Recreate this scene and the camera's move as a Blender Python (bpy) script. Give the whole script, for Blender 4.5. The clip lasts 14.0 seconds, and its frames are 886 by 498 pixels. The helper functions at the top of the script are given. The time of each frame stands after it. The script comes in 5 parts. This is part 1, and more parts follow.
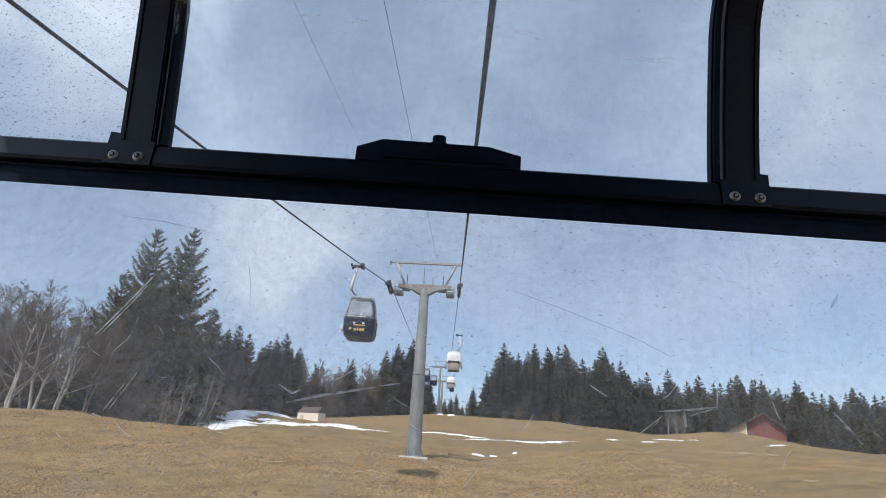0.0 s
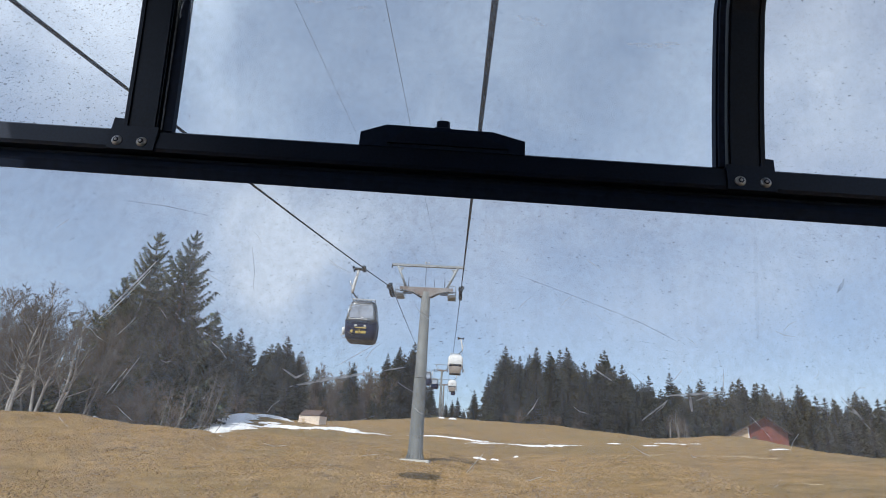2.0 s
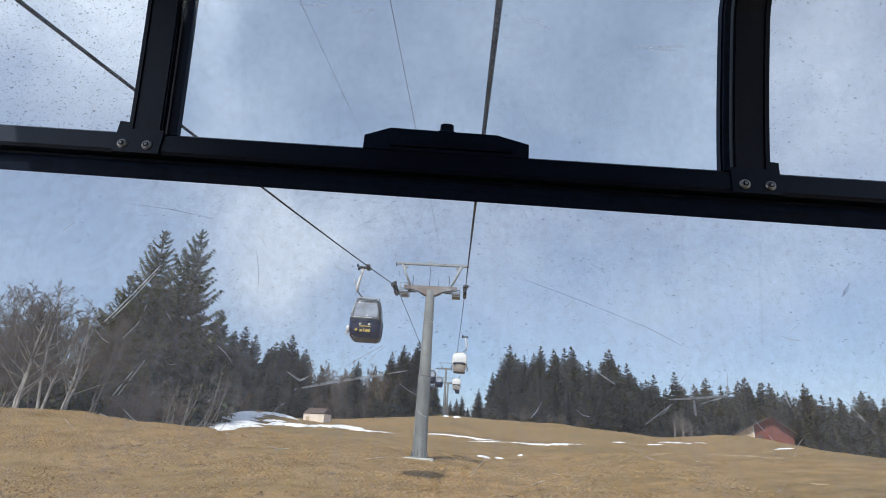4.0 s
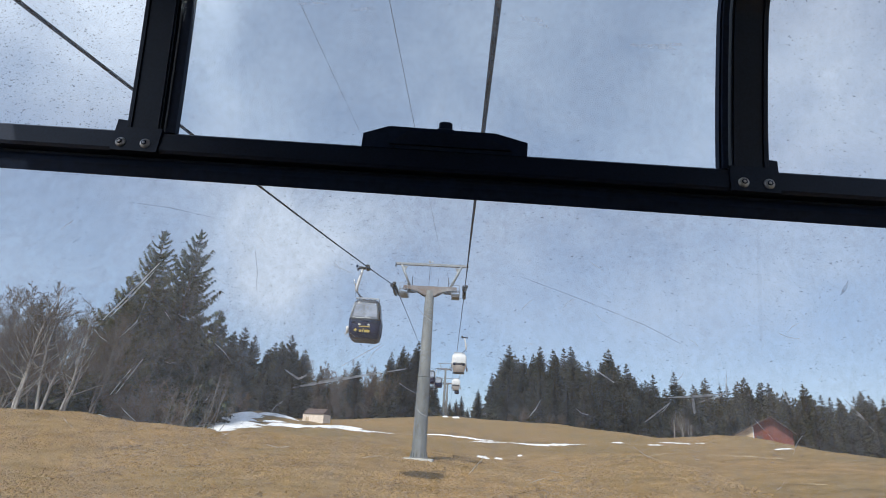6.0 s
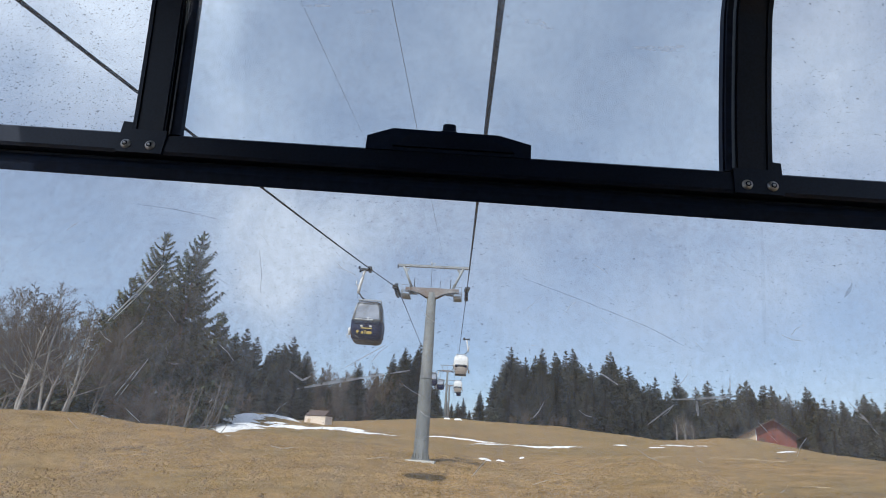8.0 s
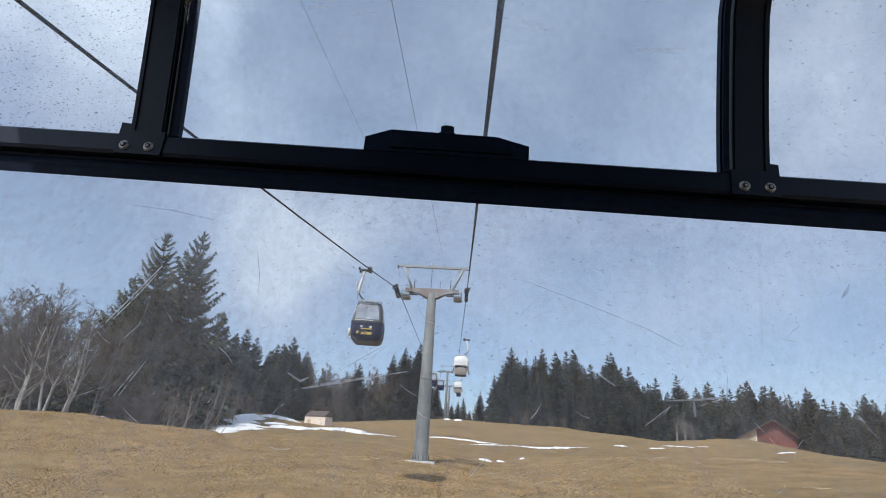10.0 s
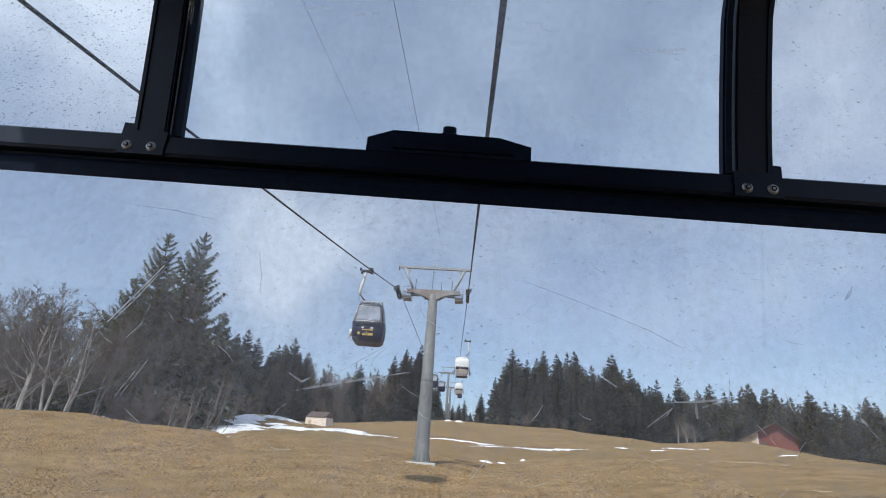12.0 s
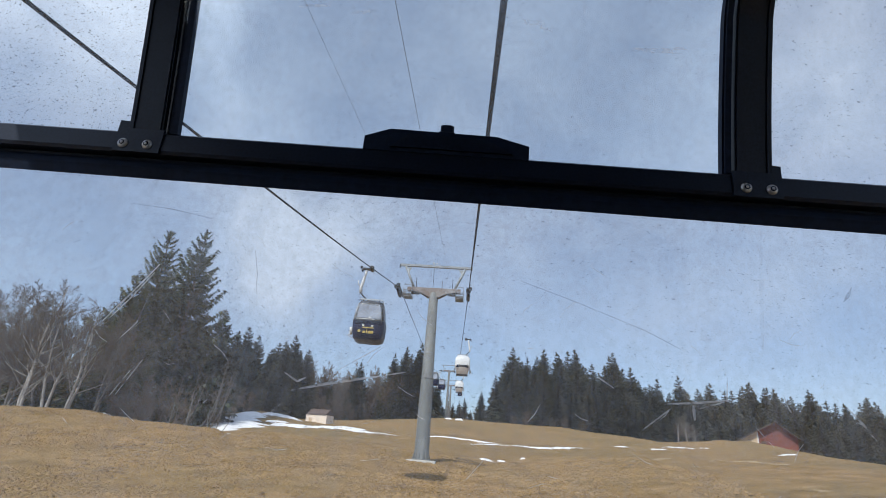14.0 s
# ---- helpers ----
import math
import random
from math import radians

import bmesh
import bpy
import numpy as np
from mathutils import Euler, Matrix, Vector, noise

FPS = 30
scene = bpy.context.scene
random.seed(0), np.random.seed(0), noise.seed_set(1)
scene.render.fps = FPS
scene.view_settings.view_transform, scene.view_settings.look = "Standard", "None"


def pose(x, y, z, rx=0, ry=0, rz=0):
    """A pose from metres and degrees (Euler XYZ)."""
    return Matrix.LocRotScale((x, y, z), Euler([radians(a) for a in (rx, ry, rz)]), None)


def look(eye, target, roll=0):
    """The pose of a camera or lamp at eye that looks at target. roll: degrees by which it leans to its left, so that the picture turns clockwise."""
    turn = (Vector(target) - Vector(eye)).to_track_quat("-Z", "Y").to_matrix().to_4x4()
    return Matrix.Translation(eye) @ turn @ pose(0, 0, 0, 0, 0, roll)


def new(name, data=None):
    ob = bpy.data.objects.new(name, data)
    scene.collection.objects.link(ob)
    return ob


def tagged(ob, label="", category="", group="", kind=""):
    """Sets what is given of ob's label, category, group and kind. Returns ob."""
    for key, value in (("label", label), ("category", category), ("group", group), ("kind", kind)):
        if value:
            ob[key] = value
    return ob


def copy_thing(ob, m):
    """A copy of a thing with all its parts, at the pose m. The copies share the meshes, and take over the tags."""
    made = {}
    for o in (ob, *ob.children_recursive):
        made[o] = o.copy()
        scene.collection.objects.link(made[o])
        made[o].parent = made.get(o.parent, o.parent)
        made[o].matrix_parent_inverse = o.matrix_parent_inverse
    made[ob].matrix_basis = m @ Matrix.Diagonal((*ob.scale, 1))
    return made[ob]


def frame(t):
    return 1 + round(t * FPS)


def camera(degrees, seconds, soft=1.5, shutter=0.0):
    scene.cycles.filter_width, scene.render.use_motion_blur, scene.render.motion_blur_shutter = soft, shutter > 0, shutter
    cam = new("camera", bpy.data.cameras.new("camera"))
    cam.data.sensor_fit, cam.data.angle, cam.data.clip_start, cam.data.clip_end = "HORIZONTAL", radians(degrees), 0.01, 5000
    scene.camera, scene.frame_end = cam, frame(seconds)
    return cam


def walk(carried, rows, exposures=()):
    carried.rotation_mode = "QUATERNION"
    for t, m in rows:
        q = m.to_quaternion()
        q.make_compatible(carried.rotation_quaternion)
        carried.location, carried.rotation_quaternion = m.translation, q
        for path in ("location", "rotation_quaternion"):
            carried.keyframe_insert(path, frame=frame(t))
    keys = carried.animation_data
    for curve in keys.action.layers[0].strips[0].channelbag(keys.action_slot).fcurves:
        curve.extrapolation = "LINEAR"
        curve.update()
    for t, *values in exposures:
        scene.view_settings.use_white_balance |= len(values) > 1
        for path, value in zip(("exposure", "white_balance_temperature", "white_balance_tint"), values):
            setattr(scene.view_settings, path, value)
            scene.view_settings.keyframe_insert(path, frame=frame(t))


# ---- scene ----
cam = camera(75.8, 14.0, soft=0.95)
# The traveller sits still in the lift cabin; only the hand that carries the camera sways.
PATH = [
    (0, pose(0.0015, -0.0169, 0.0342, 109.724, -3.140, 0.842)),
    (0.5, pose(-0.0006, -0.0123, 0.0239, 109.599, -3.113, 0.803)),
    (1, pose(-0.0048, -0.0067, 0.0083, 109.737, -3.061, 0.725)),
    (1.5, pose(-0.0033, 0.0018, -0.0052, 110.027, -3.077, 0.767)),
    (2, pose(-0.0027, 0.0013, -0.0034, 110.059, -3.211, 0.964)),
    (2.5, pose(-0.0019, -0.0006, 0.0058, 110.036, -3.342, 1.205)),
    (3, pose(-0.0006, -0.0060, 0.0079, 109.817, -3.419, 1.392)),
    (5.5, pose(-0.0039, -0.0003, 0.0031, 109.966, -3.326, 1.316)),
    (6, pose(0.0001, -0.0011, 0.0021, 109.921, -3.348, 1.319)),
    (6.5, pose(0.0010, -0.0005, -0.0027, 109.977, -3.369, 1.358)),
    (7, pose(0.0015, -0.0008, -0.0024, 109.981, -3.398, 1.376)),
    (7.5, pose(0.0000, -0.0000, 0.0000, 110.038, -3.477, 1.483)),
    (8, pose(-0.0033, -0.0038, 0.0010, 110.092, -3.502, 1.486)),
    (10.5, pose(0.0025, -0.0058, 0.0030, 110.194, -3.537, 1.506)),
    (11, pose(0.0020, -0.0049, 0.0063, 110.254, -3.609, 1.570)),
    (11.5, pose(0.0034, -0.0007, 0.0049, 110.255, -3.674, 1.599)),
    (12, pose(0.0009, -0.0046, 0.0013, 110.270, -3.748, 1.566)),
    (12.5, pose(0.0037, -0.0020, 0.0058, 110.212, -3.720, 1.508)),
    (13, pose(0.0046, -0.0024, 0.0050, 110.177, -3.785, 1.455)),
    (13.5, pose(0.0059, -0.0037, 0.0038, 110.103, -3.824, 1.464)),
    (14, pose(0.0090, 0.0008, 0.0071, 110.082, -3.951, 1.580)),
]
walk(cam, PATH, [(0, 0.03, 6060, 9), (6, 0.01, 6030, 9), (14, -0.03, 5960, 9)])

# ---------------------------------------------------------------- light
SUN_FROM = Vector((-4.4, -7.4, 10.0))
BANKS = ((-19.5, 17.5, 5.0, 0.85), (-13.0, 21.0, 5.0, 0.35), (-26, 24.5, 6.5, 0.42), (-17, 13.0, 5.0, 0.22), (-8, 14, 6.0, 0.15), (24, 15, 15.0, 0.20), (-1, 22, 8.0, 0.16), (-43, 38, 10.0, 1.05), (-11, 40, 14.0, 0.13), (40, 32, 13.0, 0.35), (10, 36, 16.0, 0.12))
world = bpy.data.worlds.new("sky")
scene.world = world
world.use_nodes = True
wn, wl = world.node_tree.nodes, world.node_tree.links
wn.clear()
w_out, w_bg = wn.new("ShaderNodeOutputWorld"), wn.new("ShaderNodeBackground")
w_sky = wn.new("ShaderNodeTexSky")
w_sky.sky_type, w_sky.sun_disc = "NISHITA", False
w_sky.sun_elevation = math.asin(SUN_FROM.normalized().z)
w_sky.sun_rotation = math.atan2(SUN_FROM.x, SUN_FROM.y)
w_sky.air_density, w_sky.dust_density, w_sky.ozone_density, w_sky.altitude = 1.0, 1.0, 1.5, 1000
w_co, w_map = wn.new("ShaderNodeTexCoord"), wn.new("ShaderNodeMapping")
w_map.inputs["Scale"].default_value = (1.0, 1.0, 1.35)
w_map.inputs["Location"].default_value = (1.85, 0.4, 0.2)
w_noise, w_ramp, w_mix = wn.new("ShaderNodeTexNoise"), wn.new("ShaderNodeValToRGB"), wn.new("ShaderNodeMixRGB")
w_noise.inputs["Scale"].default_value, w_noise.inputs["Detail"].default_value = 3.4, 9
w_noise.inputs["Roughness"].default_value, w_noise.inputs["Distortion"].default_value = 0.5, 0.25
w_ramp.color_ramp.elements[0].position, w_ramp.color_ramp.elements[1].position = 0.31, 0.74
w_ramp.color_ramp.elements[0].color, w_ramp.color_ramp.elements[1].color = (0.17, 0.17, 0.17, 1), (0.42, 0.42, 0.42, 1)
# thin cloud, brighter towards the sun
w_dot, w_pos, w_pow, w_gain, w_cloud = wn.new("ShaderNodeVectorMath"), wn.new("ShaderNodeMath"), wn.new("ShaderNodeMath"), wn.new("ShaderNodeMath"), wn.new("ShaderNodeVectorMath")
w_dot.operation, w_pos.operation, w_pow.operation, w_gain.operation, w_cloud.operation = "DOT_PRODUCT", "MAXIMUM", "POWER", "MULTIPLY_ADD", "SCALE"
w_dot.inputs[1].default_value = SUN_FROM.normalized()
w_pos.inputs[1].default_value, w_pow.inputs[1].default_value = 0.0, 3.0
w_gain.inputs[1].default_value, w_gain.inputs[2].default_value = 3.0, 0.88
w_cloud.inputs[0].default_value = (6.8, 7.4, 8.25)
wl.new(w_co.outputs["Generated"], w_dot.inputs[0])
wl.new(w_dot.outputs["Value"], w_pos.inputs[0])
wl.new(w_pos.outputs[0], w_pow.inputs[0])
wl.new(w_pow.outputs[0], w_gain.inputs[0])
wl.new(w_gain.outputs[0], w_cloud.inputs["Scale"])
wl.new(w_cloud.outputs["Vector"], w_mix.inputs["Color2"])
wl.new(w_co.outputs["Generated"], w_map.inputs["Vector"])
wl.new(w_map.outputs["Vector"], w_noise.inputs["Vector"])
wl.new(w_noise.outputs["Fac"], w_ramp.inputs["Fac"])
# brighter banks of cloud over the wood: bearing, height, spread (degrees) and weight
w_tex = wn.new("ShaderNodeTexNoise")
w_tex.inputs["Scale"].default_value, w_tex.inputs["Detail"].default_value, w_tex.inputs["Distortion"].default_value = 9.0, 7, 0.5
wl.new(w_co.outputs["Generated"], w_tex.inputs["Vector"])
w_sum = w_ramp.outputs["Color"]
for bearing, tall, spread, weight in BANKS:
    b_, e_ = radians(bearing), radians(tall)
    nodes_ = [wn.new("ShaderNodeVectorMath")] + [wn.new("ShaderNodeMath") for _ in range(4)]
    for node, op in zip(nodes_, ("DOT_PRODUCT", "MAXIMUM", "POWER", "MULTIPLY", "MULTIPLY_ADD")):
        node.operation = op
    dot_, pos_, pow_, tex_, add_ = nodes_
    dot_.inputs[1].default_value = (math.sin(b_) * math.cos(e_), math.cos(b_) * math.cos(e_), math.sin(e_))
    pos_.inputs[1].default_value, pow_.inputs[1].default_value = 0.0, 2 / radians(spread) ** 2
    add_.inputs[1].default_value = 2 * weight
    wl.new(w_co.outputs["Generated"], dot_.inputs[0])
    wl.new(dot_.outputs["Value"], pos_.inputs[0])
    wl.new(pos_.outputs[0], pow_.inputs[0])
    wl.new(pow_.outputs[0], tex_.inputs[0])
    wl.new(w_tex.outputs["Fac"], tex_.inputs[1])
    wl.new(tex_.outputs[0], add_.inputs[0])
    wl.new(w_sum, add_.inputs[2])
    w_sum = add_.outputs[0]
wl.new(w_sum, w_mix.inputs["Fac"])
wl.new(w_sky.outputs["Color"], w_mix.inputs["Color1"])
wl.new(w_mix.outputs["Color"], w_bg.inputs["Color"])
wl.new(w_bg.outputs["Background"], w_out.inputs["Surface"])
w_bg.inputs["Strength"].default_value = 0.12

sun = new("sun", bpy.data.lights.new("sun", "SUN"))
sun.data.energy, sun.data.angle, sun.data.color = 4.4, radians(0.7), (1.0, 0.925, 0.79)
sun.matrix_world = look(SUN_FROM, (0, 0, 0))

# ---------------------------------------------------------------- mesh helpers
def mesh_of(name, verts, faces, smooth=False):
    me = bpy.data.meshes.new(name)
    me.from_pydata([tuple(v) for v in verts], [], faces)
    me.validate()
    if smooth:
        me.polygons.foreach_set("use_smooth", [True] * len(me.polygons))
    me.update()
    return me


def part(name, shape, material, parent=None, label=""):
    """Links a shape (verts, faces[, smooth]) or a mesh as one object under a thing or a part."""
    me = shape if isinstance(shape, bpy.types.Mesh) else mesh_of(name, *shape)
    if material and not me.materials:
        me.materials.append(material)
    ob = new(name, me)
    ob.parent = parent
    return tagged(ob, label)


def thing(name, m, label, category, group="", kind=""):
    ob = new(name)
    ob.empty_display_size = 0.2
    ob.matrix_basis = m
    return tagged(ob, label, category, group, kind)


def joined(*shapes):
    verts, faces, smooth = [], [], False
    for s in shapes:
        n = len(verts)
        verts += [tuple(v) for v in s[0]]
        faces += [tuple(i + n for i in f) for f in s[1]]
        smooth = smooth or (len(s) > 2 and s[2])
    return verts, faces, smooth


def moved(shape, m):
    return ([tuple(m @ Vector(v)) for v in shape[0]], shape[1], *shape[2:])


def block(x0, x1, y0, y1, z0, z1, b=0.0):
    """A box with chamfered edges of width b."""
    b = min(b, 0.45 * min(x1 - x0, y1 - y0, z1 - z0))
    if b <= 0:
        v = [(x, y, z) for x in (x0, x1) for y in (y0, y1) for z in (z0, z1)]
        return v, [(0, 1, 3, 2), (4, 6, 7, 5), (0, 4, 5, 1), (2, 3, 7, 6), (0, 2, 6, 4), (1, 5, 7, 3)]
    v = []
    for z, inset in ((z0, b), (z0 + b, 0), (z1 - b, 0), (z1, b)):
        a0, a1, c0, c1 = x0 + inset, x1 - inset, y0 + inset, y1 - inset
        v += [(a0 + b, c0, z), (a1 - b, c0, z), (a1, c0 + b, z), (a1, c1 - b, z), (a1 - b, c1, z), (a0 + b, c1, z), (a0, c1 - b, z), (a0, c0 + b, z)]
    f = [tuple(range(7, -1, -1)), tuple(range(24, 32))]
    for k in range(3):
        for i in range(8):
            j = (i + 1) % 8
            f.append((8 * k + i, 8 * k + j, 8 * k + 8 + j, 8 * k + 8 + i))
    return v, f


def tube(points, radii, sides=8, caps=True):
    """A round bar along points; radii is a number or one for each point."""
    pts = [Vector(p) for p in points]
    if isinstance(radii, (int, float)):
        radii = [radii] * len(pts)
    verts, faces = [], []
    ref = None
    for i, p in enumerate(pts):
        d = (pts[min(i + 1, len(pts) - 1)] - pts[max(i - 1, 0)]).normalized()
        if ref is None:
            ref = d.orthogonal().normalized()
        u = (ref - d * ref.dot(d)).normalized()
        ref, w = u, d.cross(u)
        for k in range(sides):
            a = 2 * math.pi * k / sides
            verts.append(p + (u * math.cos(a) + w * math.sin(a)) * radii[i])
    for i in range(len(pts) - 1):
        for k in range(sides):
            j = (k + 1) % sides
            faces.append((i * sides + k, i * sides + j, (i + 1) * sides + j, (i + 1) * sides + k))
    if caps:
        faces += [tuple(range(sides - 1, -1, -1)), tuple(range((len(pts) - 1) * sides, len(pts) * sides))]
    return verts, faces, True


def prism(outline, x0, x1, axis="x"):
    """A closed outline (two coordinates) pushed along an axis."""
    put = {"x": lambda a, b, t: (t, a, b), "y": lambda a, b, t: (a, t, b), "z": lambda a, b, t: (a, b, t)}[axis]
    n = len(outline)
    v = [put(a, b, x0) for a, b in outline] + [put(a, b, x1) for a, b in outline]
    f = [tuple(range(n)), tuple(range(2 * n - 1, n - 1, -1))]
    f += [(i, i + n, (i + 1) % n + n, (i + 1) % n) for i in range(n)]
    return v, f


def rounded(hx, hy, r, z, n=5):
    """Points of a rounded rectangle at height z."""
    out = []
    for cx, cy, a0 in ((hx - r, hy - r, 0), (r - hx, hy - r, 90), (r - hx, r - hy, 180), (hx - r, r - hy, 270)):
        for k in range(n):
            a = radians(a0 + 90 * k / (n - 1))
            out.append((cx + r * math.cos(a), cy + r * math.sin(a), z))
    return out


def loft(rings, bottom=True, top=True):
    n = len(rings[0])
    v = [p for ring in rings for p in ring]
    f = []
    for k in range(len(rings) - 1):
        f += [(k * n + i, k * n + (i + 1) % n, (k + 1) * n + (i + 1) % n, (k + 1) * n + i) for i in range(n)]
    if bottom:
        f.append(tuple(range(n - 1, -1, -1)))
    if top:
        f.append(tuple(range((len(rings) - 1) * n, len(rings) * n)))
    return v, f, True


# ---------------------------------------------------------------- materials
def material(name, rough=0.6, metal=0.0, spec=0.5):
    m = bpy.data.materials.new(name)
    m.use_nodes = True
    b = m.node_tree.nodes["Principled BSDF"]
    b.inputs["Roughness"].default_value, b.inputs["Metallic"].default_value = rough, metal
    b.inputs["Specular IOR Level"].default_value = spec
    return m, m.node_tree.nodes, m.node_tree.links, b


def noise_node(nodes, links, scale, detail=4, rough=0.55, coords="Object", stretch=None):
    co = nodes.new("ShaderNodeTexCoord")
    n = nodes.new("ShaderNodeTexNoise")
    n.inputs["Scale"].default_value, n.inputs["Detail"].default_value, n.inputs["Roughness"].default_value = scale, detail, rough
    if stretch:
        mp = nodes.new("ShaderNodeMapping")
        mp.inputs["Scale"].default_value = stretch
        links.new(co.outputs[coords], mp.inputs["Vector"])
        links.new(mp.outputs["Vector"], n.inputs["Vector"])
    else:
        links.new(co.outputs[coords], n.inputs["Vector"])
    return n


def ramp_node(nodes, links, source, stops):
    r = nodes.new("ShaderNodeValToRGB")
    e = r.color_ramp.elements
    while len(e) < len(stops):
        e.new(0.5)
    for el, (pos, col) in zip(e, stops):
        el.position, el.color = pos, (*col, 1)
    links.new(source, r.inputs["Fac"])
    return r


def mix_node(nodes, links, kind, fac, a, b):
    n = nodes.new("ShaderNodeMixRGB")
    n.blend_type = kind
    for sock, val in (("Fac", fac), ("Color1", a), ("Color2", b)):
        if isinstance(val, bpy.types.NodeSocket):
            links.new(val, n.inputs[sock])
        else:
            n.inputs[sock].default_value = val if sock == "Fac" else (*val, 1)
    return n.outputs["Color"]


def bump(nodes, links, bsdf, source, strength, dist):
    n = nodes.new("ShaderNodeBump")
    n.inputs["Strength"].default_value, n.inputs["Distance"].default_value = strength, dist
    links.new(source, n.inputs["Height"])
    links.new(n.outputs["Normal"], bsdf.inputs["Normal"])


def grainy(name, a, b, scale, rough=0.6, metal=0.0, bump_by=0.0, fine=None, spec=0.5, stretch=None, vary=0.0):
    """Two-colour surface: broad stains over fine grain, with relief."""
    m, n, l, p = material(name, rough, metal, spec)
    broad = noise_node(n, l, scale, 5, 0.6, stretch=stretch)
    small = noise_node(n, l, fine or scale * 9, 3, 0.6, stretch=stretch)
    col = ramp_node(n, l, broad.outputs["Fac"], ((0.3, a), (0.7, b))).outputs["Color"]
    tint = ramp_node(n, l, small.outputs["Fac"], ((0.25, (0.62, 0.62, 0.62)), (0.75, (1.3, 1.3, 1.3)))).outputs["Color"]
    col = mix_node(n, l, "MULTIPLY", 1.0, col, tint)
    if vary:
        info = n.new("ShaderNodeObjectInfo")
        hue = ramp_node(n, l, info.outputs["Random"], ((0.0, (1 - vary,) * 3), (1.0, (1 + vary,) * 3))).outputs["Color"]
        col = mix_node(n, l, "MULTIPLY", 1.0, col, hue)
    l.new(col, p.inputs["Base Color"])
    r = ramp_node(n, l, small.outputs["Fac"], ((0.2, (max(0, rough - 0.12),) * 3), (0.8, (min(1, rough + 0.12),) * 3)))
    l.new(r.outputs["Color"], p.inputs["Roughness"])
    if bump_by:
        bump(n, l, p, small.outputs["Fac"], 0.6, bump_by)
    return m


def meadow_material():
    m, n, l, p = material("dry_grass", 0.95, spec=0.1)
    big = noise_node(n, l, 0.055, 4, 0.6)
    mid = noise_node(n, l, 0.55, 5, 0.65, stretch=(0.6, 1.5, 1))
    fine = noise_node(n, l, 8.0, 5, 0.7)
    clod = noise_node(n, l, 1.7, 3, 0.6, stretch=(0.7, 1.3, 1))
    col = ramp_node(n, l, mid.outputs["Fac"], ((0.3, (0.224, 0.148, 0.066)), (0.5, (0.320, 0.209, 0.095)), (0.7, (0.414, 0.277, 0.136)))).outputs["Color"]
    tone = ramp_node(n, l, big.outputs["Fac"], ((0.35, (0.86, 0.90, 0.88)), (0.65, (1.10, 1.05, 1.0)))).outputs["Color"]
    col = mix_node(n, l, "MULTIPLY", 1.0, col, tone)
    dark = ramp_node(n, l, clod.outputs["Fac"], ((0.36, (0.42, 0.40, 0.38)), (0.46, (1, 1, 1)))).outputs["Color"]
    col = mix_node(n, l, "MULTIPLY", 0.22, col, dark)
    grain = ramp_node(n, l, fine.outputs["Fac"], ((0.3, (0.62, 0.60, 0.57)), (0.7, (1.34, 1.34, 1.34)))).outputs["Color"]
    col = mix_node(n, l, "MULTIPLY", 1.0, col, grain)
    # grass colour: golden below, multiplied darker and bluer grey from y 28 to 62
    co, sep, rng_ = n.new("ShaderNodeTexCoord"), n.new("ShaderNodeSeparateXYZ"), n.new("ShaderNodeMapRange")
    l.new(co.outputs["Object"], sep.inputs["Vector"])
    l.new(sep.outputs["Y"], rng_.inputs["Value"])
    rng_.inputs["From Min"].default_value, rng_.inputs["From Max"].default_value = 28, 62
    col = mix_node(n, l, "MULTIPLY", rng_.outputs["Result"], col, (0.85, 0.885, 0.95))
    l.new(col, p.inputs["Base Color"])
    bump(n, l, p, fine.outputs["Fac"], 1.0, 0.16)
    return m


def foliage_material(name, a, b, scale=0.75, low=0.42, high=1.6):
    m, n, l, p = material(name, 0.75, spec=0.25)
    geo = n.new("ShaderNodeNewGeometry")
    info = n.new("ShaderNodeObjectInfo")
    # sunlit and shaded boughs put into the colour: warm light clumps, cool dark ones
    clump = noise_node(n, l, scale, 3, 0.6)
    tone = ramp_node(n, l, clump.outputs["Fac"], ((0.34, (low, low * 1.05, low * 1.1)), (0.66, (high, high * 0.97, high * 0.91)))).outputs["Color"]
    col = ramp_node(n, l, geo.outputs["Random Per Island"], ((0.0, a), (1.0, b))).outputs["Color"]
    hue = ramp_node(n, l, info.outputs["Random"], ((0.0, (0.7, 0.75, 0.8)), (1.0, (1.35, 1.25, 1.1)))).outputs["Color"]
    l.new(mix_node(n, l, "MULTIPLY", 1.0, mix_node(n, l, "MULTIPLY", 1.0, col, hue), tone), p.inputs["Base Color"])
    return m


